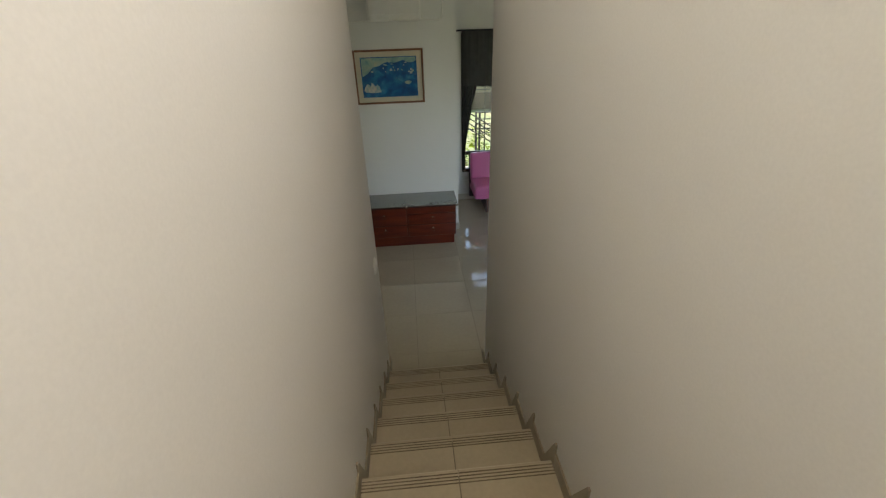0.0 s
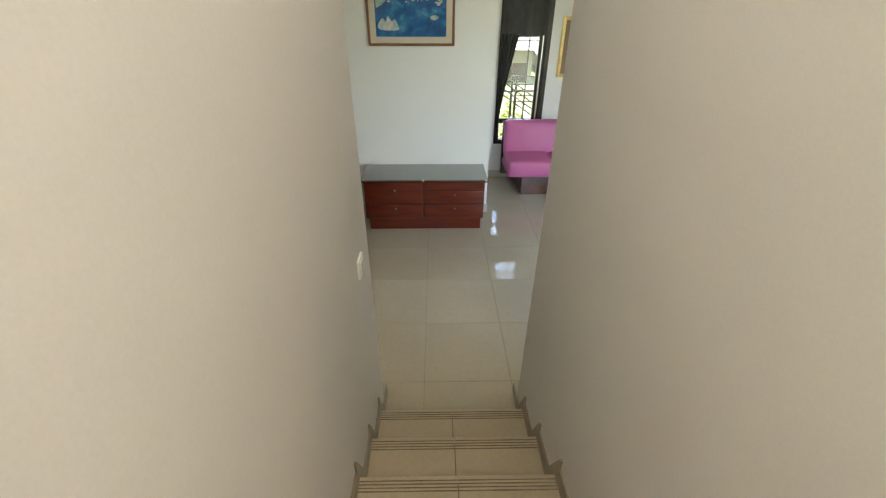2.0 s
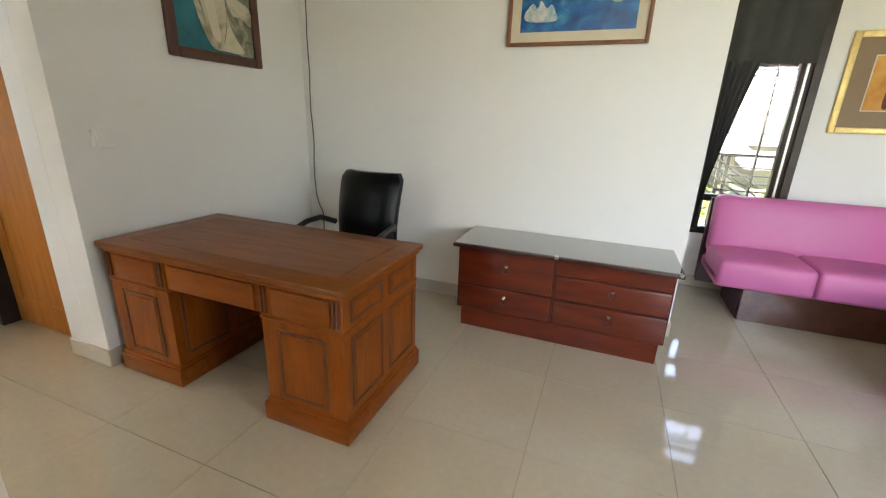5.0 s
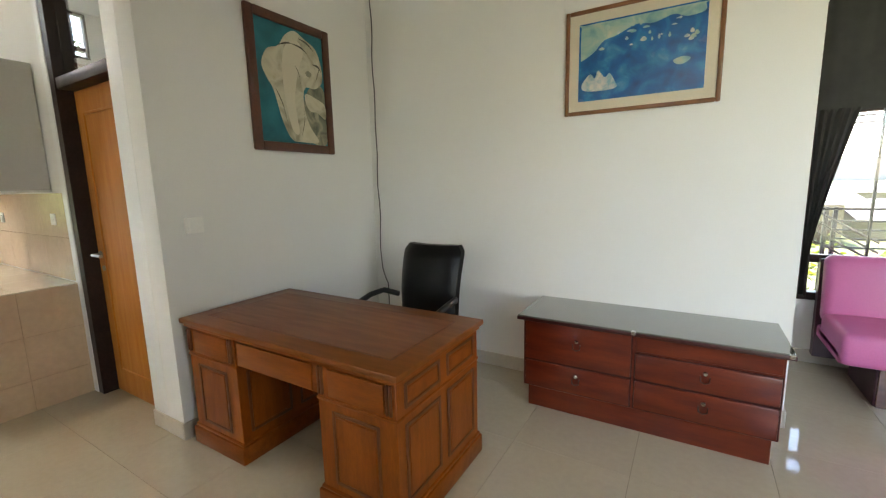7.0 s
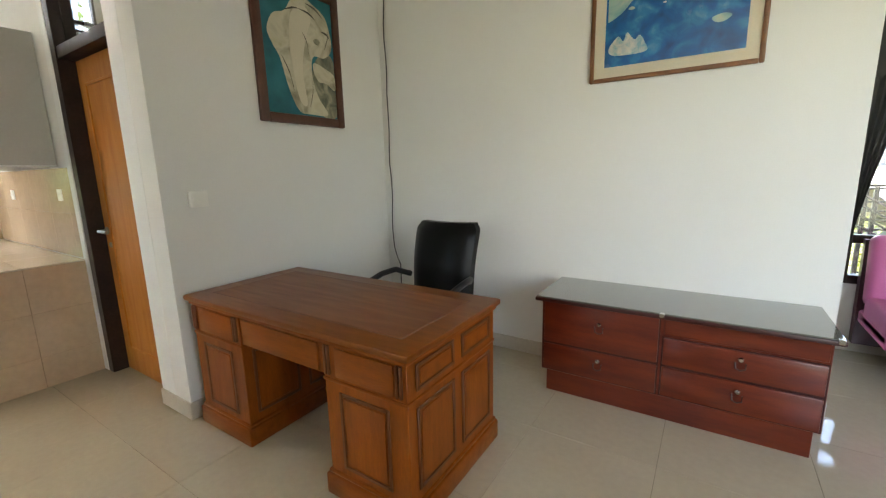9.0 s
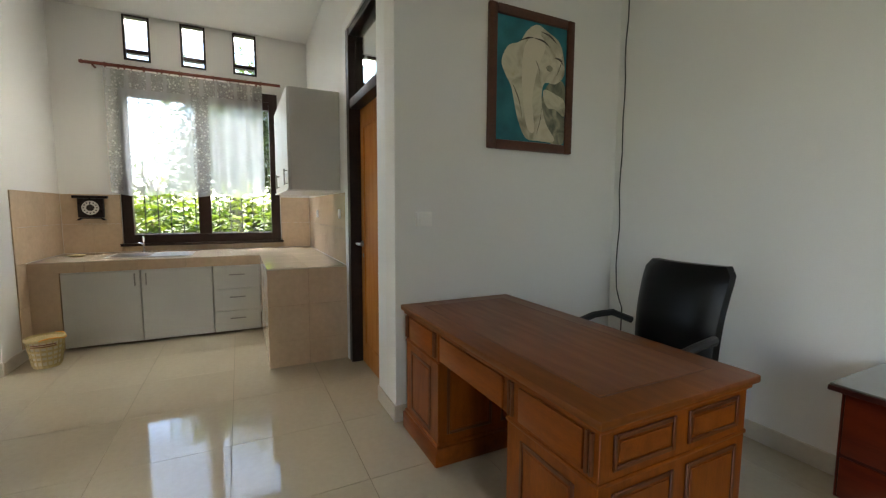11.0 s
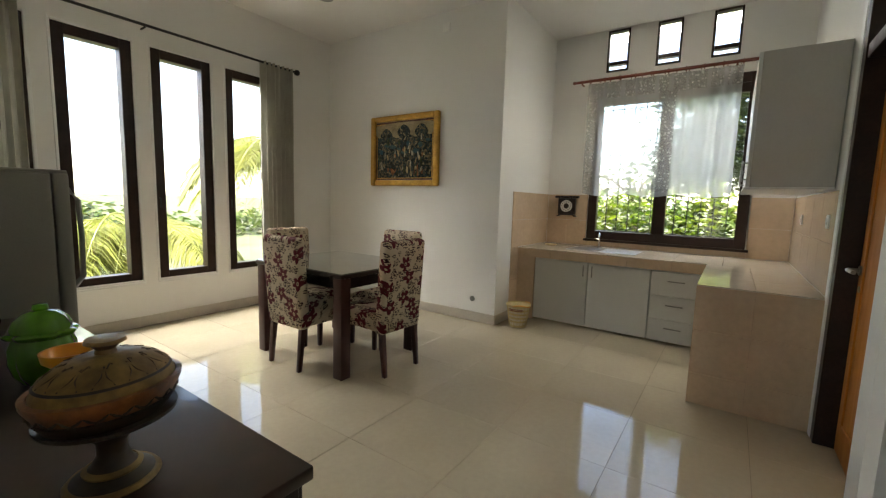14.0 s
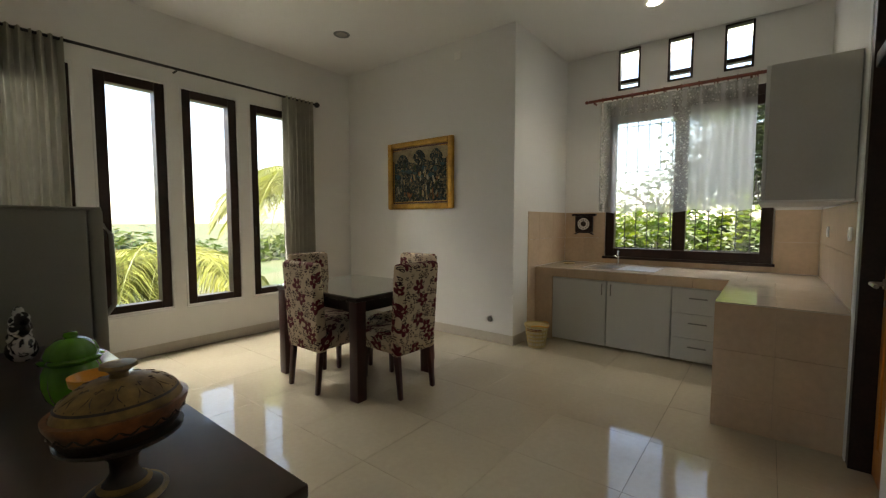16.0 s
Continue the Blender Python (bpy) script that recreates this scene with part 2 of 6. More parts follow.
ESPRESSO = mat("espresso_wood", (0.014, 0.004, 0.0035), 0.28, 0, 5, 0.2, 40, 0.05, 0.4, stretch=(1, 6, 6), coat=0.1)
DARKTOP = mat("dark_lacquer", (0.02, 0.006, 0.004), 0.3, 0, 6, 0.25, 14, 0.06, 0.5, second=(0.028, 0.009, 0.006), coat=0.35)
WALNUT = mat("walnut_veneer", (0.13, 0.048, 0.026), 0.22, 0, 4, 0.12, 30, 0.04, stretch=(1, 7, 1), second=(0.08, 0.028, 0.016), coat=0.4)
# lit copy of the walnut: light on edges and panels put into the colour
WALNUTLIT = mat("walnut_lit", (0.42, 0.19, 0.11), 0.35, 0, 4, 0.1, 30, 0.04, stretch=(1, 1, 6))
PINK = mat("pink_vinyl", (0.56, 0.14, 0.32), 0.42, 0, 3, 0.03, 120, 0.1, 0.4)
PINKDARK = mat("plum_vinyl", (0.05, 0.012, 0.022), 0.4, 0, 3, 0.1, 100, 0.15)
LEATHER = mat("black_leather", (0.003, 0.003, 0.0035), 0.36, 0, 10, 0.2, 180, 0.2, 0.22)
PLASTIC = mat("black_plastic", (0.015, 0.015, 0.016), 0.4, 0, 10, 0.1, 100, 0.05)
DOORWOOD = mat("orange_door", (0.5, 0.19, 0.032), 0.5, 0, 3, 0.06, 30, 0.05, 0.35, stretch=(8, 8, 0.9), second=(0.44, 0.155, 0.027))
FRAMEDARK = mat("dark_frame", (0.028, 0.013, 0.009), 0.4, 0, 8, 0.2, 50, 0.05, 0.3)
TRIM = mat("white_trim", (0.78, 0.79, 0.78), 0.45, 0, 4, 0.02, 80, 0.03)
CABGREY = mat("grey_laminate", (0.6, 0.61, 0.59), 0.42, 0, 3, 0.02, 70, 0.02)
CABPANEL = mat("greige_laminate", (0.5, 0.485, 0.455), 0.5, 0, 3, 0.02, 70, 0.02)
KTILE = mat("kitchen_tile", (0.6, 0.455, 0.32), 0.16, 0, 3.5, 0.05, 25, 0.01, each=0.03)
# counter tile colour, whitened to carry the glare on the top
KTOP = mat("counter_tile", (0.66, 0.58, 0.47), 0.06, 0, 3.5, 0.04, 25, 0.008, each=0.02)
CHROME = mat("chrome", (0.7, 0.7, 0.7), 0.15, 1, 10, 0.02, 80, 0)
STEEL = mat("brushed_steel", (0.3, 0.3, 0.29), 0.32, 1, 10, 0.05, 80, 0.02)
BLACKIRON = mat("black_iron", (0.02, 0.02, 0.022), 0.5, 0.3, 10, 0.2, 80, 0.05)
WHITEPL = mat("white_plastic", (0.84, 0.83, 0.79), 0.35, 0, 5, 0.02, 80, 0.01)
RODRED = mat("red_brown_rod", (0.2, 0.035, 0.015), 0.35, 0, 8, 0.1, 60, 0.05, coat=0.2)
GOLD = mat("gilt", (0.6, 0.33, 0.07), 0.35, 0.65, 10, 0.15, 60, 0.15)
PALEGOLD = mat("pale_gilt", (0.8, 0.6, 0.25), 0.4, 0.4, 10, 0.1, 60, 0.1)
BROWNFRAME = mat("brown_picture_frame", (0.1, 0.028, 0.012), 0.35, 0, 8, 0.15, 60, 0.08, coat=0.2)
TANFRAME = mat("tan_picture_frame", (0.24, 0.09, 0.03), 0.35, 0, 8, 0.15, 60, 0.08, coat=0.2)
CREAM = mat("cream_mount", (0.66, 0.6, 0.47), 0.8, 0, 4, 0.03, 90, 0.05)
TAUPE = mat("taupe_mount", (0.27, 0.19, 0.12), 0.85, 0, 4, 0.03, 90, 0.1)
TEAL = painted("teal_paint", [(0.3, (0.0, 0.08, 0.11)), (0.5, (0.005, 0.14, 0.18)), (0.7, (0.02, 0.2, 0.24))], 5, 4)
BONE = painted("bone_paint", [(0.28, (0.14, 0.12, 0.08)), (0.42, (0.42, 0.38, 0.27)), (0.55, (0.6, 0.56, 0.43)), (0.7, (0.5, 0.45, 0.3))], 6, 5, 0.8, stretch=(1, 3, 1))
UMBER = mat("umber_paint", (0.1, 0.085, 0.06), 0.6, 0, 8, 0.2, 60, 0.1)
SEABLUE = painted("harbour_print", [(0.3, (0.0, 0.045, 0.16)), (0.5, (0.0, 0.1, 0.3)), (0.62, (0.015, 0.19, 0.42)), (0.75, (0.14, 0.4, 0.52))], 9, 9, 0.5, 0.25)
SKYPRINT = painted("hazy_shore_print", [(0.3, (0.1, 0.27, 0.33)), (0.5, (0.3, 0.47, 0.42)), (0.7, (0.55, 0.56, 0.42))], 9, 8, 0.6, 0.25)
ORANGEP = painted("ochre_paint", [(0.3, (0.4, 0.12, 0.008)), (0.5, (0.55, 0.22, 0.015)), (0.7, (0.62, 0.33, 0.05))], 7, 6, 0.5)
JUNGLE = painted("dense_painting", [(0.3, (0.002, 0.004, 0.003)), (0.44, (0.012, 0.016, 0.009)), (0.5, (0.01, 0.04, 0.055)), (0.57, (0.1, 0.075, 0.035)), (0.7, (0.32, 0.27, 0.17))], 20, 9, 1.6, 0.8)
FLORAL = floral("floral_cloth")
DRAPE = cloth("grey_drape", (0.37, 0.355, 0.295), 0.0, 0.05)
DARKDRAPE = cloth("charcoal_drape", (0.05, 0.05, 0.046), 0.0, 0.15)
SHEER = cloth("white_sheer", (0.85, 0.87, 0.87), 0.66, 0.6)
LACE = cloth("white_lace", (0.6, 0.61, 0.58), 0.6, 0.25, True)
PANE = glass("window_glass")
# opaque grey-green: the room's reflection in the glass is put into the colour
TOPGLASS = mat("glass_reflection_grey", (0.15, 0.155, 0.13), 0.05, 0, 4, 0.05, 30, 0.0, 0.8, coat=1.0)
FRIDGE = mat("fridge_grey", (0.22, 0.215, 0.185), 0.4, 0, 4, 0.03, 160, 0.15)
CERAMIC = mat("white_ceramic", (0.72, 0.72, 0.7), 0.15, 0, 5, 0.03, 60, 0.01, coat=0.3)
OCHRE = mat("ochre_glaze", (0.33, 0.2, 0.05), 0.5, 0, 14, 0.22, 60, 0.2, second=(0.13, 0.07, 0.016), coat=0.05)
OCHREDARK = mat("umber_glaze", (0.045, 0.027, 0.014), 0.45, 0, 12, 0.25, 60, 0.12)
CLAY = mat("russet_glaze", (0.3, 0.1, 0.022), 0.38, 0, 14, 0.22, 60, 0.15, second=(0.09, 0.035, 0.013), coat=0.08)
GREEN = mat("green_glaze", (0.07, 0.24, 0.008), 0.2, 0, 8, 0.08, 60, 0.03, coat=0.3)
YELLOW = mat("orange_plastic", (0.75, 0.33, 0.02), 0.3, 0, 8, 0.05, 60, 0.02)
STRAW = mat("straw_plastic", (0.62, 0.5, 0.25), 0.5, 0, 10, 0.1, 70, 0.1)
PETAL = mat("yellow_petal", (0.7, 0.42, 0.03), 0.6, 0, 20, 0.15, 90, 0.05)
STEM = mat("brown_stem", (0.08, 0.06, 0.02), 0.7, 0, 10, 0.2, 60, 0.1)
HEDGE = leafy("hedge_leaf", (0.03, 0.085, 0.006), (0.13, 0.17, 0.012))
TREELEAF = leafy("tree_leaf", (0.035, 0.065, 0.012), (0.08, 0.11, 0.025))
PALMLEAF = leafy("palm_leaf", (0.11, 0.14, 0.025), (0.23, 0.24, 0.06))
BARK = mat("bark", (0.12, 0.09, 0.06), 0.9, 0, 5, 0.2, 40, 0.5)
GRASS = mat("ground_grass", (0.045, 0.075, 0.02), 0.9, 0, 1, 0.2, 30, 0.4, second=(0.09, 0.085, 0.045))
CONCRETE = mat("concrete", (0.3, 0.29, 0.28), 0.8, 0, 2, 0.08, 60, 0.2)
YELLOWWALL = mat("far_house_wall", (0.14, 0.12, 0.075), 0.8, 0, 1, 0.05, 30, 0.1)
ROOFGREY = mat("far_roof", (0.12, 0.12, 0.15), 0.8, 0, 4, 0.1, 20, 0.2)
# bluish distance haze is put into the hills' base colour
HILL = mat("far_hill", (0.025, 0.04, 0.058), 0.95, 0, 0.05, 0.15, 1, 0.0, second=(0.032, 0.046, 0.062))
LAMPON = glow("lamp_on", (1, 0.97, 0.9), 12)
LAMPOFF = mat("lamp_off", (0.5, 0.47, 0.4), 0.3, 0, 8, 0.1, 60, 0.05)
FIG = painted("black_and_white_glaze", [(0.42, (0.01, 0.01, 0.01)), (0.5, (0.012, 0.012, 0.012)), (0.54, (0.6, 0.6, 0.57)), (0.7, (0.66, 0.66, 0.62))], 26, 2, 0.3, 0.25)


# ---- building blocks ----
def mesh_of(bm, name, *materials):
    bmesh.ops.recalc_face_normals(bm, faces=bm.faces)
    me = bpy.data.meshes.new(name)
    bm.to_mesh(me)
    bm.free()
    for m in materials:
        me.materials.append(m)
    return me


def smooth(ob, angle=40):
    me = ob.data
    me.polygons.foreach_set("use_smooth", [True] * len(me.polygons))
    me.set_sharp_from_angle(angle=radians(angle))
    return ob


def part(name, bm, material, parent=None, label="", soft=True):
    mats = material if isinstance(material, (tuple, list)) else (material,)
    ob = new(name, mesh_of(bm, name, *mats))
    if parent is not None:
        ob.parent = parent
    if label:
        ob["label"] = label
    return smooth(ob) if soft else ob


def thing(name, x, y, z, label, category, rz=0, group="", kind=""):
    ob = new(name)
    ob.empty_display_size = 0.1
    ob.matrix_world = pose(x, y, z, 0, 0, rz)
    return tagged(ob, label, category, group, kind)


def box(x0, x1, y0, y1, z0, z1, bevel=0.0, seg=2, bm=None):
    own = bmesh.new()
    r = bmesh.ops.create_cube(own, size=1)
    for v in r["verts"]:
        v.co = Vector(((x0 + x1) / 2 + v.co.x * (x1 - x0), (y0 + y1) / 2 + v.co.y * (y1 - y0), (z0 + z1) / 2 + v.co.z * (z1 - z0)))
    if bevel:
        bmesh.ops.bevel(own, geom=list(own.edges), offset=min(bevel, 0.45 * min(x1 - x0, y1 - y0, z1 - z0)), segments=seg, profile=0.5, affect="EDGES")
    return own if bm is None else merge(bm, own)


def merge(bm, other, m=None):
    if m is not None:
        other.transform(m)
    vs = [bm.verts.new(v.co) for v in other.verts]
    other.verts.index_update()
    for f in other.faces:
        try:
            bm.faces.new([vs[v.index] for v in f.verts]).material_index = f.material_index
        except ValueError:
            pass
    other.free()
    return bm


def lathe(profile, n=28, bm=None, sx=1.0, sy=1.0, centre=(0, 0, 0)):
    own = bmesh.new()
    rings = []
    for r, z in profile:
        rings.append([own.verts.new((centre[0] + sx * r * math.cos(2 * math.pi * i / n), centre[1] + sy * r * math.sin(2 * math.pi * i / n), centre[2] + z)) for i in range(n)])
    for a, b in zip(rings, rings[1:]):
        for i in range(n):
            own.faces.new((a[i], a[(i + 1) % n], b[(i + 1) % n], b[i]))
    if profile[0][0] > 1e-5:
        own.faces.new(rings[0][::-1])
    if profile[-1][0] > 1e-5:
        own.faces.new(rings[-1])
    bmesh.ops.remove_doubles(own, verts=own.verts, dist=1e-6)
    return own if bm is None else merge(bm, own)


def tube(points, r, n=8, bm=None, r2=None):
    own = bmesh.new()
    pts = [Vector(p) for p in points]
    rings = []
    for i, p in enumerate(pts):
        d = (pts[min(i + 1, len(pts) - 1)] - pts[max(i - 1, 0)]).normalized()
        a = d.cross(Vector((0, 0, 1)) if abs(d.z) < 0.9 else Vector((1, 0, 0))).normalized()
        b = d.cross(a)
        rad = r if r2 is None else r + (r2 - r) * i / (len(pts) - 1)
        rings.append([own.verts.new(p + rad * (math.cos(2 * math.pi * k / n) * a + math.sin(2 * math.pi * k / n) * b)) for k in range(n)])
    for a, b in zip(rings, rings[1:]):
        for k in range(n):
            own.faces.new((a[k], a[(k + 1) % n], b[(k + 1) % n], b[k]))
    own.faces.new(rings[0][::-1])
    own.faces.new(rings[-1])
    return own if bm is None else merge(bm, own)


def prism(outline, a0, a1, axis="x"):
    """A solid with the flat outline, drawn out along an axis; outline: (y, z) for x, (x, z) for y, (x, y) for z."""
    put = {"x": lambda a, p: (a, p[0], p[1]), "y": lambda a, p: (p[0], a, p[1]), "z": lambda a, p: (p[0], p[1], a)}[axis]
    bm = bmesh.new()
    lo, hi = [bm.verts.new(put(a0, p)) for p in outline], [bm.verts.new(put(a1, p)) for p in outline]
    n = len(outline)
    for i in range(n):
        bm.faces.new((lo[i], lo[(i + 1) % n], hi[(i + 1) % n], hi[i]))
    bm.faces.new(lo[::-1])
    bm.faces.new(hi)
    return bm


def holed(u0, u1, z0, z1, holes, d0, d1, axis):
    """A wall with openings through it: u runs along the wall, d through it; axis 'x' or 'y' names u. holes: (u0, u1, z0, z1)."""
    us = sorted({u0, u1, *[h[0] for h in holes], *[h[1] for h in holes]})
    zs = sorted({z0, z1, *[max(z0, h[2]) for h in holes], *[min(z1, h[3]) for h in holes]})
    bm = bmesh.new()
    cache = {}

    def vert(u, d, z):
        k = (u, d, z)
        if k not in cache:
            cache[k] = bm.verts.new((u, d, z) if axis == "x" else (d, u, z))
        return cache[k]

    def solid(i, j):
        if not (0 <= i < len(us) - 1 and 0 <= j < len(zs) - 1):
            return False
        uc, zc = (us[i] + us[i + 1]) / 2, (zs[j] + zs[j + 1]) / 2
        return not any(h[0] < uc < h[1] and h[2] < zc < h[3] for h in holes)

    for i in range(len(us) - 1):
        for j in range(len(zs) - 1):
            if not solid(i, j):
                continue
            a, b, c, e = us[i], us[i + 1], zs[j], zs[j + 1]
            for d in (d0, d1):
                bm.faces.new((vert(a, d, c), vert(b, d, c), vert(b, d, e), vert(a, d, e)))
            for di, dj, p, q in ((-1, 0, (a, c), (a, e)), (1, 0, (b, c), (b, e)), (0, -1, (a, c), (b, c)), (0, 1, (a, e), (b, e))):
                if not solid(i + di, j + dj):
                    bm.faces.new((vert(p[0], d0, p[1]), vert(q[0], d0, q[1]), vert(q[0], d1, q[1]), vert(p[0], d1, p[1])))
    return bm


def structure(name, bm, material, label, category):
    return tagged(part(name, bm, material, soft=False), label, category, kind="structure")


def ring_frame(u0, u1, z0, z1, w, d0, d1, axis, bevel=0.004):
    """Four mitre-less bars round an opening."""
    bm = bmesh.new()
    for a, b, c, e in ((u0, u0 + w, z0, z1), (u1 - w, u1, z0, z1), (u0 + w, u1 - w, z0, z0 + w), (u0 + w, u1 - w, z1 - w, z1)):
        if axis == "x":
            box(a, b, d0, d1, c, e, bevel, 1, bm)
        else:
            box(d0, d1, a, b, c, e, bevel, 1, bm)
    return bm


# ---- structure ----
CZ = 3.41          # ceiling height
XK, YD, XP, YJ = -5.7, 4.32, -4.29, 1.78   # kitchen window wall, door wall, painting wall, jog wall
YS, XH, YN, YL = -0.9, -2.308, 6.1, 7.3    # south window wall, desk wall, chest wall, lounge window wall
XE = 5.2
STL, STR, STE = -0.265, 0.605, 3.194         # stair walls and their end
UP = 5.6

KWIN = (2.315, 3.95, 0.918, 2.725)
VENTS = [(2.415, 2.66, 2.92, 3.395), (2.947, 3.195, 2.92, 3.395), (3.478, 3.733, 2.92, 3.395)]
SWINS = [(-1.24, -0.68, 0.45, 2.715), (-1.962, -1.4, 0.45, 2.715), (-2.675, -2.113, 0.45, 2.715), (-3.395, -2.833, 0.45, 2.715)]
LWIN = (0.91, 1.56, 0.51, 2.66)
DOOR = (-3.52, -2.65, 0.0, 2.78)
DE = 4.305                                 # the desk wall's end

wall_north = structure("wall_north", holed(-2.308, 0.705, 0, CZ, [], YN, YN + 0.15, "x"), WALL, "white painted plaster wall behind the chest", "wall")
wall_return = structure("wall_return", holed(YN + 0.15, YL, 0, CZ, [], 0.555, 0.705, "y"), WALL, "white painted plaster wall return", "wall")
wall_lounge = structure("wall_lounge", holed(0.555, XE, 0, CZ, [LWIN, (2.66, 3.92, 0, 2.075)], YL, YL + 0.16, "x"), WALL, "white painted wall with a tall window and a recess", "wall")
wall_recess = structure("wall_recess", holed(2.5, 4.1, 0, 2.3, [], YL + 1.1, YL + 1.2, "x"), WALL, "shaded white wall at the back of the recess", "wall")
bm = box(2.51, 2.66, YL + 0.16, YL + 1.1, 0, 2.3)
box(3.92, 4.07, YL + 0.16, YL + 1.1, 0, 2.3, bm=bm)
box(2.66, 3.92, YL + 0.16, YL + 1.1, 2.075, 2.3, bm=bm)
structure("wall_recess_side", bm, WALL, "white cheeks and lintel of the wall recess", "wall")
wall_desk = structure("wall_desk", holed(DE, YN + 0.15, 0, CZ, [], -2.48, XH, "y"), WALL, "white painted wall beside the desk", "wall")
wall_door = structure("wall_door", holed(XK - 0.15, -2.48, 0, CZ, [DOOR], YD, YD + 0.14, "x"), WALL, "white painted wall with the door opening", "wall")
wall_kitchen = structure("wall_kitchen", holed(YJ - 0.15, YD, 0, CZ, [KWIN, *VENTS], XK - 0.15, XK, "y"), WALL, "white kitchen wall with a window and three vents", "wall")
wall_jog = structure("wall_jog", holed(XK, XP, 0, CZ, [], YJ - 0.15, YJ, "x"), WALL, "white painted wall beside the kitchen", "wall")
wall_dining = structure("wall_dining", holed(YS - 0.15, YJ - 0.15, 0, CZ, [], XP - 0.15, XP, "y"), WALL, "white painted dining wall", "wall")
wall_south = structure("wall_south", holed(XP, STL - 0.1, 0, CZ, SWINS, YS - 0.15, YS, "x"), WALL, "white wall with four tall narrow windows", "wall")
wall_stair_left = structure("wall_stair_left", holed(-3.0, STE, 0, UP, [], STL - 0.1, STL, "y"), STAIRWALL, "cream painted wall beside the stairs", "wall")
# opening is out of view, cut for the stair fill lamp
wall_stair_right = structure("wall_stair_right", holed(-3.0, STE, 0, UP, [(-0.45, 1.35, 3.6, 4.9)], STR, STR + 0.135, "y"), STAIRWALL, "cream painted wall beside the stairs", "wall")
# unseen lintel, dropped to 2.98 to keep the stair lamp off the far wall
wall_stair_over = structure("wall_stair_over", holed(STL, STR, 2.98, UP, [], STE - 0.135, STE, "x"), STAIRWALL, "unseen cream wall above the stair mouth, lowered to block lamp spill", "wall")
# landing opening is unseen, added to let sky light onto the stairs
wall_landing = structure("wall_landing", holed(STL - 0.1, STR + 0.135, 0, UP, [(-0.15, 0.5, 3.1, 4.7)], -3.15, -3.0, "x"), STAIRWALL, "cream wall at the head of the stairs", "wall")
# opening is made up and never in view; it holds the lounge fill lamp
wall_lounge_south = structure("wall_lounge_south", holed(STR + 0.135, XE, 0, CZ, [(1.6, 3.8, 0.45, 2.55)], STE - 0.135, STE, "x"), WALL, "plain white wall with an unseen opening added for a fill lamp", "wall")
wall_east = structure("wall_east", holed(STE - 0.135, YL + 0.16, 0, CZ, [], XE, XE + 0.15, "y"), WALL, "plain white painted wall", "wall")
# opening is made up, lets sky light in so the transom looks bright
wall_hall = structure("wall_hall", holed(XK, -2.48, 0, CZ, [(-4.2, -2.7, 0.9, 2.9)], 6.15, 6.25, "x"), WALL, "plain unseen wall with an opening added to light the room behind the door", "wall")
HVENTS = [(5.13, 5.38, 2.92, 3.395), (5.66, 5.91, 2.92, 3.395)]
structure("wall_hall_side", holed(YD + 0.14, 6.25, 0, CZ, HVENTS, XK - 0.15, XK, "y"), WALL, "plain wall of the room behind the door", "wall")

bm = box(XK - 0.15, STL - 0.1, YS - 0.15, YL + 1.2, CZ, CZ + 0.12)
box(STL - 0.1, XE + 0.15, STE, YL + 1.2, CZ, CZ + 0.12, bm=bm)
box(STR + 0.135, XE + 0.15, STE - 0.135, STE, CZ, CZ + 0.12, bm=bm)
structure("ceiling", bm, CEIL, "flat white painted ceiling", "ceiling")
structure("ceiling_stair", box(STL - 0.1, STR + 0.135, -3.15, STE, UP, UP + 0.1), CEIL, "flat white ceiling over the stairs", "ceiling")
bm = box(XK - 0.15, STR + 0.135, YS - 0.15, YL + 1.2, -0.12, -0.0035)
box(STR + 0.135, XE + 0.15, 2.7, YL + 1.2, -0.12, -0.0035, bm=bm)
floor = structure("floor", bm, GROUT, "floor of glossy cream porcelain tiles", "floor")


def baseboard(name, x0, x1, y0, y1, h=0.105):
    return structure(name, box(x0, x1, y0, y1, 0.001, h, 0.003, 1), BASE, "low beige tiled skirting at the wall's foot", "baseboard")


baseboard("baseboard_north", XH, 0.705, YN - 0.012, YN)
baseboard("baseboard_return", 0.705, 0.717, YN - 0.012, YL)
baseboard("baseboard_lounge", 0.717, 2.66, YL - 0.012, YL)
baseboard("baseboard_desk", XH, XH + 0.012, DE - 0.012, YN - 0.012)
baseboard("baseboard_desk_end", DOOR[1] + 0.002, XH, DE - 0.012, DE)
baseboard("baseboard_jog", -4.85, XP + 0.012, YJ, YJ + 0.012)
baseboard("baseboard_dining", XP, XP + 0.012, YS + 0.012, YJ)
baseboard("baseboard_south", XP, STL - 0.1, YS, YS + 0.012)
baseboard("baseboard_stair_end", STL - 0.1, STL, STE, STE + 0.012)

# door, its frame and the transom over it
bm = bmesh.new()
for u0, u1, z0, z1 in ((DOOR[0] - 0.06, DOOR[0] + 0.02, 0, 2.84), (DOOR[0] + 0.02, DOOR[1] - 0.001, 2.76, 2.84)):
    box(u0, u1, YD - 0.018, YD - 0.001, z0, z1, 0.004, 1, bm)
box(DOOR[1], -2.481, DE, YD - 0.001, 0, CZ - 0.002, 0.003, 1, bm)
structure("trim", bm, TRIM, "white painted trim round the door", "trim")
door_frame = structure("door_frame", box(DOOR[0] + 0.02, DOOR[0] + 0.1, YD - 0.012, YD + 0.13, 0.001, 2.76, 0.004), FRAMEDARK, "dark brown wooden door frame with a glazed transom", "door frame")
part("rail", box(DOOR[0] + 0.1, DOOR[1] - 0.001, YD - 0.005, YD + 0.125, 2.128, 2.2, 0.004), FRAMEDARK, door_frame)
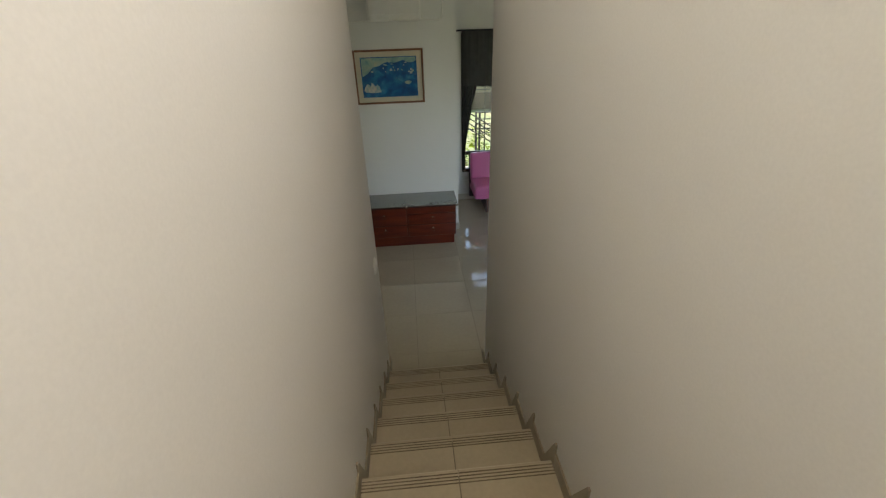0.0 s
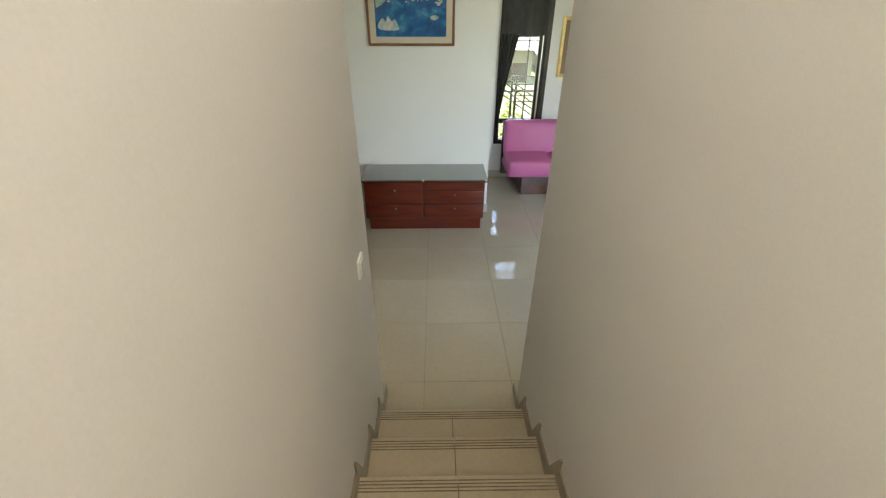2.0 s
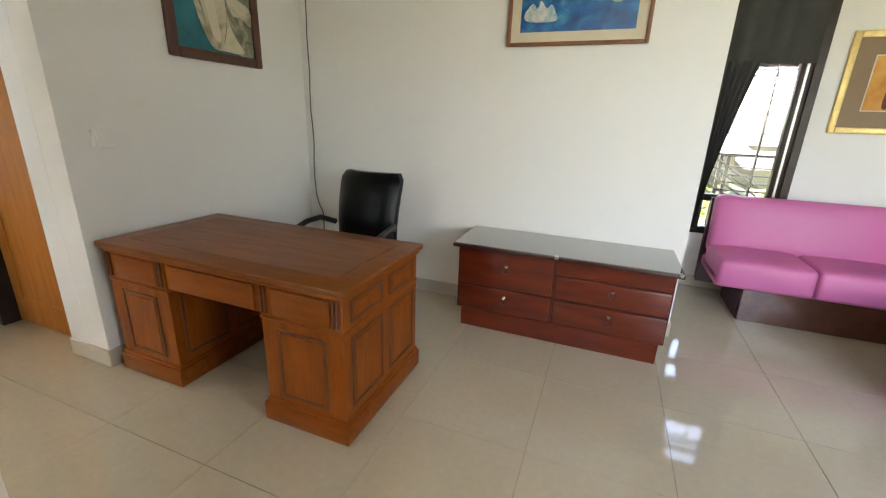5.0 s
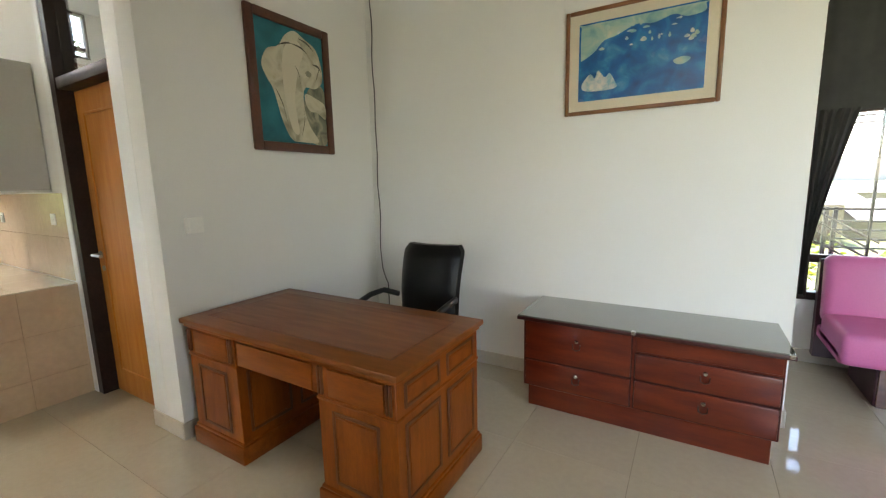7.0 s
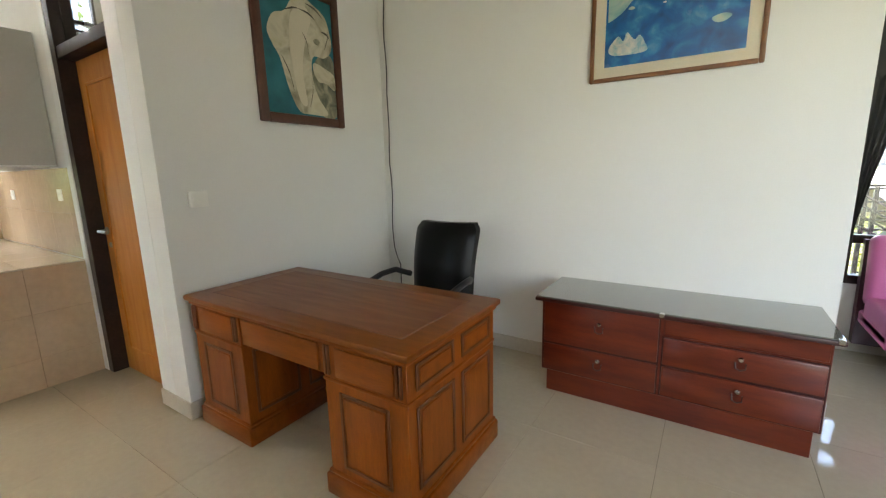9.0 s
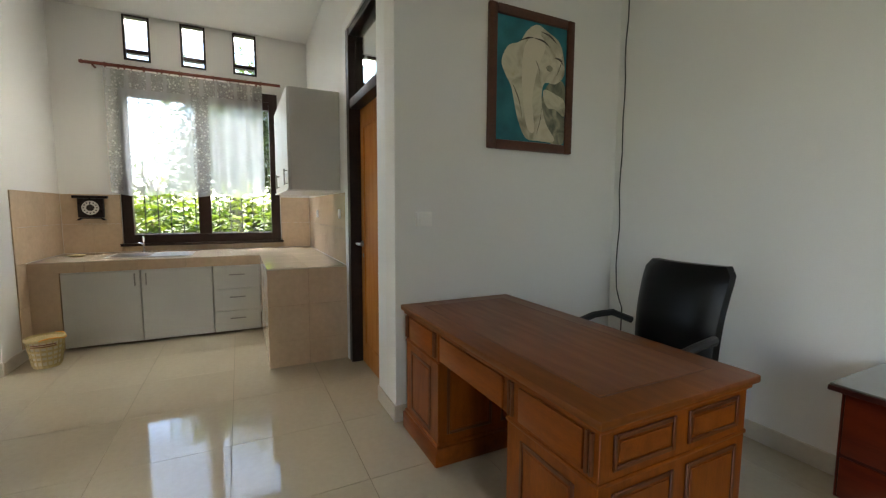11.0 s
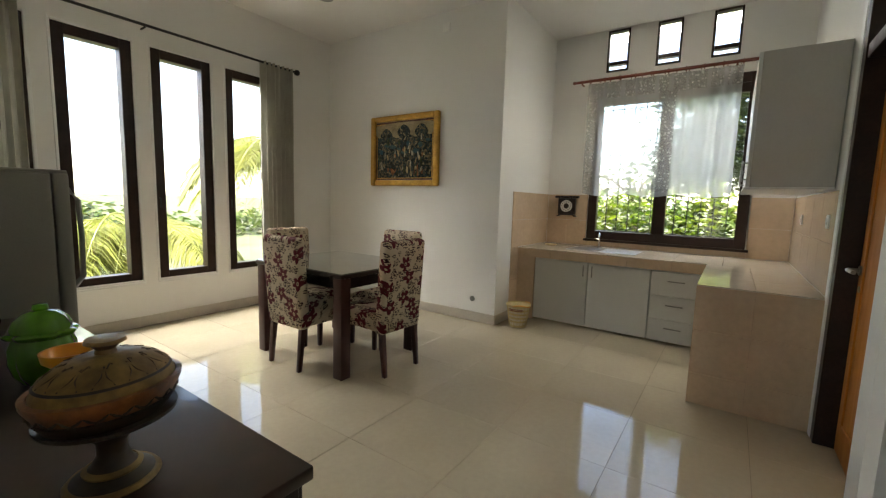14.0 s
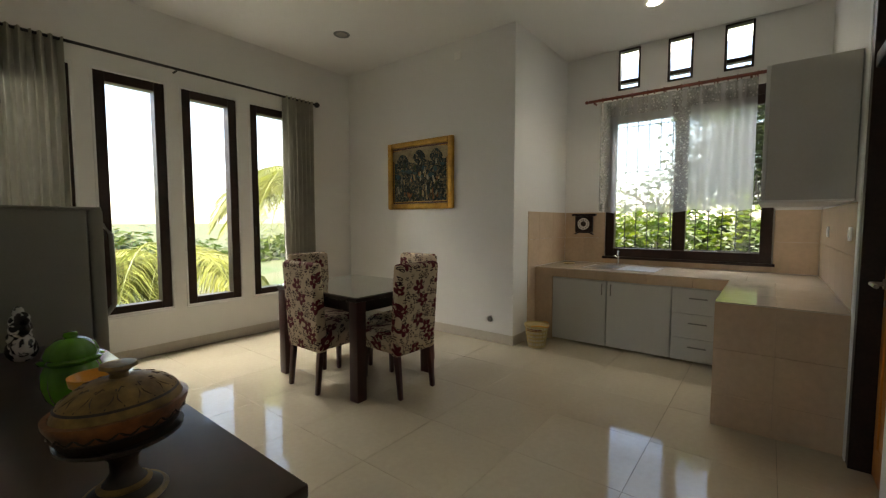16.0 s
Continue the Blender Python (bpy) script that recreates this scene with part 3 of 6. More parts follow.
part("rail", box(DOOR[0] + 0.1, DOOR[1] - 0.001, YD - 0.005, YD + 0.12, 2.7, 2.76, 0.004), FRAMEDARK, door_frame)
pane = part("pane", box(DOOR[0] + 0.1, DOOR[1] - 0.001, YD + 0.05, YD + 0.056, 2.2, 2.7), PANE, door_frame, "clear glass transom")
pane.visible_shadow = False
door_1 = structure("door_1", box(-3.415, DOOR[1] - 0.004, YD + 0.08, YD + 0.12, 0.008, 2.125, 0.004), DOORWOOD, "closed orange-brown wooden door with a moulded panel", "door")
part("panel", ring_frame(-3.31, -2.77, 0.18, 1.98, 0.02, YD + 0.071, YD + 0.082, "x"), DOORWOOD, door_1)
bm = lathe([(0.026, 0), (0.026, 0.008)], 16)
bm.transform(pose(-3.345, YD + 0.072, 1.03, -90, 0, 0) @ pose(0, 0, -0.008))
tube([(-3.345, YD + 0.075, 1.03), (-3.345, YD + 0.03, 1.03), (-3.34, YD + 0.02, 1.03), (-3.21, YD + 0.02, 1.03)], 0.011, 8, bm)
part("door_handle", bm, STEEL, door_1, "brushed steel lever handle")
bm = lathe([(0.018, 0), (0.018, 0.008)], 14)
bm.transform(pose(-3.345, YD + 0.08, 0.93, 90, 0, 0))
part("keyhole", bm, STEEL, door_1)


def window(name, win, axis, d0, d1, label, bars=(), w=0.065, mullions=(), sill=None):
    """A framed window filling an opening; d0 is the room side."""
    u0, u1, z0, z1 = win
    lo, hi = min(d0, d1), max(d0, d1)
    fr = structure(name, ring_frame(u0, u1, z0, z1, w, lo, hi, axis), FRAMEDARK, label, "window")
    for a, b in mullions:
        part("mullion", box(a, b, lo, hi, z0 + w, z1 - w, 0.004, 1) if axis == "x" else box(lo, hi, a, b, z0 + w, z1 - w, 0.004, 1), FRAMEDARK, fr)
    mid = (lo + hi) / 2
    edges = [u0 + w, *[e for m in mullions for e in m], u1 - w]
    for a, b in zip(edges[::2], edges[1::2]):
        g = part("pane", box(a, b, mid - 0.003, mid + 0.003, z0 + w, z1 - w) if axis == "x" else box(mid - 0.003, mid + 0.003, a, b, z0 + w, z1 - w), PANE, fr)
        g.visible_shadow = False
    return fr


for i, win in enumerate(SWINS):
    w = window("window_%d" % (i + 1), win, "x", YS - 0.01, YS - 0.125, "tall narrow window in a dark brown frame", w=0.088)
    part("window_sill", box(win[0] - 0.02, win[1] + 0.02, YS - 0.02, YS + 0.012, win[2] - 0.02, win[2] - 0.001, 0.003, 1), TRIM, w)
    part("bead", ring_frame(win[0] - 0.022, win[1] + 0.022, win[2] - 0.001, win[3] + 0.022, 0.021, YS - 0.004, YS + 0.01, "x", 0.003), TRIM, w, "narrow white bead")
    part("catch", tube([(win[1] - 0.03, YS - 0.02, 1.28), (win[1] - 0.03, YS + 0.012, 1.28), (win[1] - 0.03, YS + 0.014, 1.18)], 0.008, 6), PLASTIC, w)
kwin = window("window_5", KWIN, "y", XK + 0.03, XK - 0.06, "wide two-light kitchen window in a dark brown frame", w=0.1, mullions=[(3.05, 3.18)])
part("window_sill", box(XK, XK + 0.05, KWIN[0] - 0.03, KWIN[1] + 0.03, KWIN[2] - 0.03, KWIN[2] - 0.001, 0.004, 1), FRAMEDARK, kwin)
part("rail", box(XK - 0.055, XK + 0.02, KWIN[0] + 0.1, 3.05, 2.53, 2.626, 0.004, 1), FRAMEDARK, kwin)
part("rail", box(XK - 0.055, XK + 0.02, 3.18, KWIN[1] - 0.1, 2.53, 2.626, 0.004, 1), FRAMEDARK, kwin)
bm = bmesh.new()
for k in range(13):
    y = KWIN[0] + 0.06 + k * (KWIN[1] - KWIN[0] - 0.12) / 12
    tube([(XK - 0.13, y, KWIN[2]), (XK - 0.13, y, KWIN[3])], 0.006, 5, bm)
for z in (1.02, 1.55, 1.95, 2.5):
    tube([(XK - 0.13, KWIN[0], z), (XK - 0.13, KWIN[1], z)], 0.006, 5, bm)
part("window_grille", bm, BLACKIRON, kwin, "black iron bars outside the glass")
for i, v in enumerate(VENTS + HVENTS):
    vw = window("window_%d" % (i + 6), v, "y", XK + 0.012, XK - 0.06, "small square vent window in a dark brown frame", w=0.022)
    part("slat", box(XK - 0.1, XK - 0.02, v[0] + 0.022, v[1] - 0.022, v[2] + 0.085, v[2] + 0.125, 0.003, 1), FRAMEDARK, vw)
lwin = window("window_11", LWIN, "x", YL - 0.03, YL + 0.06, "tall lounge window in a dark brown frame", w=0.06)
part("inner_frame", box(1.42, 1.5, YL - 0.02, YL + 0.05, LWIN[2] + 0.06, LWIN[3] - 0.06, 0.006), FRAMEDARK, lwin)
part("grey_strip", box(1.452, 1.472, YL - 0.026, YL - 0.019, LWIN[2] + 0.06, LWIN[3] - 0.06, 0.002, 1), STEEL, lwin, "grey metal glazing strip")
part("rail", box(LWIN[0] + 0.06, 1.41, YL, YL + 0.05, 0.8, 0.86, 0.004), FRAMEDARK, lwin)
bm = bmesh.new()
for z in (1.2, 1.83, 1.88):
    tube([(LWIN[0], YL + 0.13, z), (LWIN[1], YL + 0.13, z)], 0.008, 5, bm)
tube([(1.32, YL + 0.13, LWIN[2]), (1.32, YL + 0.13, LWIN[3])], 0.012, 5, bm)
part("window_grille", bm, BLACKIRON, lwin, "black iron bars outside the glass")

# ---- stairs ----
RISE, TREAD, N1 = 0.1715, 0.3035, 3.032
stairs = tagged(new("staircase"), "straight tiled stairs between two walls", "stairs")
MIDX = 0.17
bm = bmesh.new()
for k in range(1, 16):
    y1 = N1 - (k - 1) * TREAD - 0.02
    box(STL, STR, y1 - TREAD - 0.02, y1 - 0.008, max(0.0, RISE * (k - 1) - 0.02) if k > 1 else 0, RISE * k - 0.013, bm=bm)
part("core", bm, GROUT, stairs, soft=False)


def tread_mesh(x0, x1):
    """One tread tile with a rounded nose and three grooves, its nose's top edge at y = 0, z = 0."""
    pts = [(-TREAD + 0.003, -0.012), (-TREAD + 0.003, 0)]
    for g in (0.066, 0.051, 0.036, 0.021):
        pts += [(-g - 0.003, 0), (-g - 0.002, -0.004), (-g + 0.002, -0.004), (-g + 0.003, 0)]
    pts += [(-0.006, 0), (-0.001, -0.003), (0, -0.012)]
    b = prism(pts, x0, x1, "x")
    # groove faces take the darker second colour
    for f in b.faces:
        if abs(f.normal.x) < 0.5 and f.calc_center_median().z < -0.0015 and f.calc_center_median().z > -0.0055 and f.calc_center_median().y < -0.01:
            f.material_index = 1
    return mesh_of(b, "tread", STEPTILE, GROOVE)


tl, trr = tread_mesh(STL + 0.001, MIDX - 0.0025), tread_mesh(MIDX + 0.0025, STR - 0.001)
rl = mesh_of(box(STL + 0.001, MIDX - 0.0025, -0.026, -0.018, -RISE + 0.001, -0.0135), "riser", STEPTILE)
rr_ = mesh_of(box(MIDX + 0.0025, STR - 0.001, -0.026, -0.018, -RISE + 0.001, -0.0135), "riser", STEPTILE)
H = 0.085
y_, z_ = TREAD, RISE
sk = [(-0.03, 0.001), (-0.03, H), (-y_ + 0.085, H), (-y_ - 0.014, z_ + H + 0.05), (-y_ - 0.028, z_ + H + 0.05), (-y_ - 0.028, 0.001)]
skl = mesh_of(prism(sk, STL, STL + 0.009, "x"), "skirting", SKIRT)
skr = mesh_of(prism(sk, STR - 0.009, STR, "x"), "skirting", SKIRT)
for k in range(0, 16):
    at = Matrix.Translation((0, N1 - (k - 1) * TREAD, RISE * k))
    for nm, me in (("tread", tl), ("tread", trr), ("riser", rl), ("riser", rr_), ("skirting", skl), ("skirting", skr)):
        if k == 0 and nm != "skirting":
            continue
        if k == 15 and nm == "skirting":
            continue
        ob = new(nm, me)
        ob.parent = stairs
        ob.matrix_basis = at
structure("landing", box(STL, STR, -3.0, N1 - 15 * TREAD, RISE * 15 - 0.2, RISE * 15 - 0.001), STEPTILE, "tiled landing at the head of the stairs", "landing")

# ---- floor tiles ----
PITCH, TX0, TY0 = 0.611, -0.008, 3.395
fullme = mesh_of(box(0.001, PITCH - 0.001, 0.001, PITCH - 0.001, -0.01, 0, 0.0006, 1), "tile", TILE)


def lay_tiles():
    i0, i1 = math.floor((XK - TX0) / PITCH), math.ceil((XE - TX0) / PITCH)
    j0, j1 = math.floor((YS - TY0) / PITCH), math.ceil((YL + 1.1 - TY0) / PITCH)
    for i in range(i0, i1):
        for j in range(j0, j1):
            x, y = TX0 + i * PITCH, TY0 + j * PITCH
            xa, xb, ya, yb = max(x, XK), min(x + PITCH, XE), max(y, YS), min(y + PITCH, YL + 1.1)
            if xa > STL - 0.1 and yb < N1 - 0.4 or xb - xa < 0.02 or yb - ya < 0.02:
                continue
            if xb - xa > PITCH - 0.001 and yb - ya > PITCH - 0.001:
                ob = new("tile", fullme)
                ob.matrix_basis = Matrix.Translation((x, y, 0))
            else:
                ob = new("tile", mesh_of(box(xa + 0.001, xb - 0.001, ya + 0.001, yb - 0.001, -0.01, 0, 0.0006, 1), "tile", TILE))
            ob.parent = floor


# ---- study corner ----
def raised_panel(parent, u0, u1, z0, z1, d, axis, out, material, name="panel"):
    """A moulded panel on a face: a dark bead round a field with a sloped edge. axis: the way u runs; d: the face; out: +1 or -1."""
    a, b = sorted((d, d + out * 0.008))
    part("moulding", ring_frame(u0, u1, z0, z1, 0.016, a, b, axis, 0.003), DESKDARK, parent)
    a, b = sorted((d, d + out * 0.006))
    g = 0.024
    part(name, box(u0 + g, u1 - g, a, b, z0 + g, z1 - g, 0.005, 1) if axis == "x" else box(a, b, u0 + g, u1 - g, z0 + g, z1 - g, 0.005, 1), material, parent)


desk = thing("writing_desk", -1.49, 4.695, 0, "brown teak pedestal writing desk with moulded panels", "desk")
part("tabletop", box(-0.764, 0.764, -0.379, 0.379, 0.722, 0.752, 0.009, 2), DESKTOP, desk)
part("edge_moulding", box(-0.748, 0.748, -0.363, 0.363, 0.7, 0.722, 0.008, 2), DESK, desk)
bm = ring_frame(-0.655, 0.655, -0.27, 0.27, 0.006, 0.7515, 0.7535, "x", 0)
bm.transform(Matrix(((1, 0, 0, 0), (0, 0, 1, 0), (0, 1, 0, 0), (0, 0, 0, 1))))
part("inlay_border", bm, DESKDARK, desk, "dark line let into the top")
part("writing_surface", box(-0.648, 0.648, -0.263, 0.263, 0.7515, 0.754, 0.001, 1), DESKTOP, desk)
for sx in (-1, 1):
    x0, x1 = sorted((sx * 0.3, sx * 0.735))
    ped = part("pedestal", box(x0, x1, -0.35, 0.35, 0.11, 0.7, 0.003, 1), DESKV, desk)
    part("plinth", box(x0 - 0.018, x1 + 0.018, -0.37, 0.37, 0.0, 0.1, 0.008, 2), DESK, ped)
    part("plinth_bead", box(x0 - 0.009, x1 + 0.009, -0.36, 0.36, 0.1, 0.118, 0.006, 2), DESK, ped)
    for front in (-1, 1):
        raised_panel(ped, x0 + 0.085, x1 - 0.085, 0.15, 0.5, front * 0.35, "x", front, DESKV)
        part("drawer_front", box(x0 + 0.075, x1 - 0.055, *sorted((front * 0.35, front * 0.361)), 0.565, 0.69, 0.005, 2), DESK, ped)
        for u in (x0 + 0.012, x1 - 0.046):
            for k in range(2):
                part("flute", box(u + k * 0.018, u + k * 0.018 + 0.012, *sorted((front * 0.35, front * 0.364)), 0.565, 0.695, 0.005, 2), DESKDARK, ped)
    part("waist_bead", box(x0 - 0.005, x1 + 0.005, -0.356, 0.356, 0.535, 0.55, 0.005, 2), DESK, ped)
    for a, b in ((-0.3, -0.03), (0.03, 0.3)):
        raised_panel(ped, a, b, 0.16, 0.51, sx * 0.735, "y", sx, DESKV)
        raised_panel(ped, a, b, 0.575, 0.685, sx * 0.735, "y", sx, DESK)
        raised_panel(ped, a, b, 0.16, 0.51, sx * 0.3, "y", -sx, DESKV)
centre = part("apron", box(-0.3, 0.3, -0.345, 0.345, 0.555, 0.7, 0.003, 1), DESK, desk)
for front in (-1, 1):
    part("drawer_front", box(-0.27, 0.27, *sorted((front * 0.345, front * 0.357)), 0.565, 0.69, 0.005, 2), DESK, centre)

chest = thing("drawer_chest", -0.047, 5.85, 0, "low red-brown four-drawer chest with a glass-covered top", "chest of drawers")
FY = -0.205
body = part("body", box(-0.665, 0.665, FY, 0.24, 0.14, 0.598, 0.004, 1), RED, chest)
part("plinth", box(-0.635, 0.64, FY + 0.012, 0.235, 0, 0.14, 0.003, 1), RED, chest)
part("top", box(-0.69, 0.692, -0.268, 0.245, 0.598, 0.62, 0.004, 2), REDDARK, chest)
bm = box(-0.686, 0.688, -0.262, 0.243, 0.6205, 0.6275, 0.002, 1)
part("glass_top", bm, TOPGLASS, chest, "glass sheet with its grey-green reflection put into the colour")
for x0, x1, z0, z1 in ((-0.65, -0.025, 0.332, 0.585), (-0.65, -0.025, 0.152, 0.318), (0.0, 0.655, 0.33, 0.478), (0.0, 0.655, 0.152, 0.316)):
    part("gap", box(x0 - 0.007, x1 + 0.007, FY - 0.001, FY + 0.004, z0 - 0.007, z1 + 0.007), REDDARK, chest)
    dr = part("drawer", box(x0, x1, FY - 0.012, FY + 0.008, z0, z1, 0.005, 2), RED, chest)
    xm, zm = (x0 + x1) / 2 + 0.01, (z0 + z1) / 2 + 0.02
    bm = lathe([(0.0, 0), (0.011, 0.002), (0.013, 0.01), (0.008, 0.017), (0, 0.018)], 12)
    bm.transform(pose(xm, FY - 0.012, zm + 0.015, 90, 0, 0))
    part("knob", bm, CHROME, dr, "small chrome knob")
    part("drop_handle", tube([(xm - 0.022, FY - 0.016, zm - 0.002), (xm - 0.02, FY - 0.024, zm - 0.03), (xm, FY - 0.027, zm - 0.038), (xm + 0.02, FY - 0.024, zm - 0.03), (xm + 0.022, FY - 0.016, zm - 0.002)], 0.004, 6), REDDARK, dr, "dark metal drop handle")
part("rail", box(0.0, 0.655, FY - 0.006, FY + 0.004, 0.494, 0.59, 0.003, 1), RED, chest)
for x in (-0.012, 0.672):
    part("glass_clip", box(x - 0.012, x + 0.012, -0.274, -0.25, 0.606, 0.63, 0.003, 1), CHROME, chest)

chair = thing("office_chair", -1.42, 5.37, 0, "black leather swivel office chair behind the desk", "chair", rz=0)
part("seat", box(-0.25, 0.25, -0.28, 0.2, 0.42, 0.52, 0.045, 4), LEATHER, chair)
bm = bmesh.new()
nx, nz = 12, 12
rows_ = []
for j in range(nz + 1):
    v = j / nz
    z = 0.5 + 0.53 * v
    half = 0.245 - 0.02 * (1 - v) - (0.035 * ((v - 0.88) / 0.12) ** 2 if v > 0.88 else 0)
    row = []
    for i in range(nx + 1):
        u = 2 * i / nx - 1
        edge = (1 - abs(u) ** 6) * (1 - abs(2 * v - 1) ** 10)
        row.append((u * half, 0.17 - 0.03 * math.sin(math.pi * v) + 0.1 * v - 0.035 * edge + 0.045 * u * u, z))
    rows_.append(row)
front = [[bm.verts.new(p) for p in r] for r in rows_]
back = [[bm.verts.new((p[0], p[1] + 0.055, p[2])) for p in r] for r in rows_]
for j in range(nz):
    for i in range(nx):
        bm.faces.new((front[j][i], front[j][i + 1], front[j + 1][i + 1], front[j + 1][i]))
        bm.faces.new((back[j][i], back[j + 1][i], back[j + 1][i + 1], back[j][i + 1]))
for j in range(nz):
    bm.faces.new((front[j][0], front[j + 1][0], back[j + 1][0], back[j][0]))
    bm.faces.new((front[j][nx], back[j][nx], back[j + 1][nx], front[j + 1][nx]))
for i in range(nx):
    bm.faces.new((front[0][i], back[0][i], back[0][i + 1], front[0][i + 1]))
    bm.faces.new((front[nz][i], front[nz][i + 1], back[nz][i + 1], back[nz][i]))
part("backrest", bm, LEATHER, chair)
for sx in (-1, 1):
    part("armrest", tube([(sx * 0.24, 0.2, 0.66), (sx * 0.3, 0.1, 0.705), (sx * 0.315, -0.03, 0.7), (sx * 0.31, -0.16, 0.675), (sx * 0.3, -0.22, 0.62), (sx * 0.27, -0.2, 0.5), (sx * 0.2, -0.1, 0.45)], 0.02, 8), PLASTIC, chair)
part("gas_column", lathe([(0.03, 0.09), (0.03, 0.42)], 12, centre=(0, -0.08, 0)), PLASTIC, chair)
for k in range(5):
    a = 2 * math.pi * k / 5 + 0.3
    leg = part("base_leg", tube([(0, -0.08, 0.12), (0.3 * math.cos(a), -0.08 + 0.3 * math.sin(a), 0.075)], 0.024, 6, r2=0.016), PLASTIC, chair)
    bm = lathe([(0.0, -0.012), (0.027, -0.012), (0.027, 0.012), (0.0, 0.012)], 12)
    bm.transform(pose(0.3 * math.cos(a), -0.08 + 0.3 * math.sin(a), 0.028, 90, 0, 0))
    part("castor", bm, PLASTIC, leg)


def picture(name, label, w, h, border, depth, frame_mat, where, art_mat, mount=0.0, mount_mat=None, inner=None):
    """A framed picture hung flat on a wall, made in its own x-z plane, facing -y; where: its pose at the lower middle."""
    ob = tagged(new(name), label, "picture")
    ob.matrix_world = where
    bm = bmesh.new()
    for u0, u1, z0, z1 in ((-w / 2, -w / 2 + border, 0, h), (w / 2 - border, w / 2, 0, h), (-w / 2 + border, w / 2 - border, 0, border), (-w / 2 + border, w / 2 - border, h - border, h)):
        box(u0, u1, -depth, -0.001, z0, z1, depth * 0.3, 2, bm)
    part("frame", bm, frame_mat, ob)
    b = border
    if mount:
        part("mount", box(-w / 2 + b, w / 2 - b, -depth * 0.45, -0.002, b, h - b), mount_mat, ob)
        if inner:
            part("slip", ring_frame(-w / 2 + b + mount - 0.008, w / 2 - b - mount + 0.008, b + mount - 0.008, h - b - mount + 0.008, 0.008, -depth * 0.45 - 0.003, -depth * 0.45 + 0.002, "x", 0), inner, ob)
        b += mount
    part("canvas", box(-w / 2 + b, w / 2 - b, -depth * 0.45 - 0.002, -0.003, b, h - b), art_mat, ob, soft=False)
    return ob, -depth * 0.45 - 0.0035


def patch(parent, name, outline, d, material):
    """A flat patch of paint on a picture: outline in (x, z), rounded through its corners."""
    pts = [Vector((x, z)) for x, z in outline]
    n = len(pts)
    curve = []
    for i in range(n):
        p0, p1, p2, p3 = pts[i - 1], pts[i], pts[(i + 1) % n], pts[(i + 2) % n]
        for k in range(5):
            t = k / 5
            curve.append(0.5 * ((2 * p1) + (p2 - p0) * t + (2 * p0 - 5 * p1 + 4 * p2 - p3) * t * t + (3 * p1 - p0 - 3 * p2 + p3) * t ** 3))
    bm = bmesh.new()
    bm.faces.new([bm.verts.new((p.x, d, p.y)) for p in curve])
    r = bmesh.ops.extrude_face_region(bm, geom=list(bm.faces))
    for v in r["geom"]:
        if isinstance(v, bmesh.types.BMVert):
            v.co.y += 0.0012
    bmesh.ops.triangulate(bm, faces=bm.faces)
    return part(name, bm, material, parent, soft=False)


pic, d = picture("framed_painting", "teal painting with a pale shape in a dark wooden frame", 0.7, 0.905, 0.062, 0.035, BROWNFRAME, pose(XH, 5.275, 1.71, 0, 0, 90), TEAL)
GREYGREEN = painted("grey_green_paint", [(0.35, (0.09, 0.1, 0.075)), (0.5, (0.2, 0.2, 0.14)), (0.65, (0.38, 0.35, 0.25))], 9, 6, 1.0, stretch=(1, 3, 1))
patch(pic, "shadow_field", [(0.12, 0.09), (0.28, 0.075), (0.281, 0.3), (0.281, 0.46), (0.22, 0.5), (0.12, 0.44), (0.06, 0.25)], d, GREYGREEN)
patch(pic, "pale_shape", [(-0.25, 0.56), (-0.2, 0.66), (-0.11, 0.7), (-0.05, 0.78), (0.03, 0.83), (0.12, 0.8), (0.22, 0.75), (0.26, 0.66), (0.27, 0.54), (0.2, 0.47), (0.1, 0.46), (0.08, 0.34), (0.12, 0.2), (0.2, 0.085), (0.05, 0.075), (-0.05, 0.09), (-0.12, 0.22), (-0.17, 0.4), (-0.22, 0.48)], d - 0.002, BONE)
patch(pic, "pale_limb", [(0.1, 0.42), (0.2, 0.4), (0.28, 0.36), (0.281, 0.26), (0.2, 0.3), (0.14, 0.3), (0.1, 0.35)], d - 0.0025, BONE)
patch(pic, "cream_highlight", [(-0.09, 0.55), (-0.06, 0.7), (0.04, 0.77), (0.1, 0.7), (0.04, 0.55), (0.0, 0.35), (0.02, 0.14), (-0.04, 0.16), (-0.08, 0.36)], d - 0.004, CREAM)
patch(pic, "dark_stroke", [(0.11, 0.57), (0.14, 0.585), (0.165, 0.57), (0.15, 0.545), (0.12, 0.55)], d - 0.0045, GREYGREEN)
for a, b, w_ in (((0.18, 0.64), (0.26, 0.6), 0.008), ((0.2, 0.52), (0.25, 0.66), 0.007), ((-0.12, 0.7), (0.0, 0.74), 0.006), ((0.0, 0.74), (0.14, 0.7), 0.006), ((0.02, 0.6), (0.06, 0.46), 0.006), ((-0.16, 0.42), (-0.08, 0.2), 0.008), ((0.08, 0.3), (0.04, 0.12), 0.008), ((0.06, 0.79), (0.2, 0.73), 0.006)):
    mx_, mz_ = (a[0] + b[0]) / 2 + 0.012, (a[1] + b[1]) / 2 + 0.012
    patch(pic, "brush_line", [a, (mx_, mz_ + w_), b, (mx_, mz_ - w_)], d - 0.005, UMBER)

PALEPRINT = painted("pale_print", [(0.35, (0.2, 0.4, 0.45)), (0.5, (0.45, 0.52, 0.5)), (0.65, (0.62, 0.62, 0.55))], 30, 6, 0.5, 0.3)
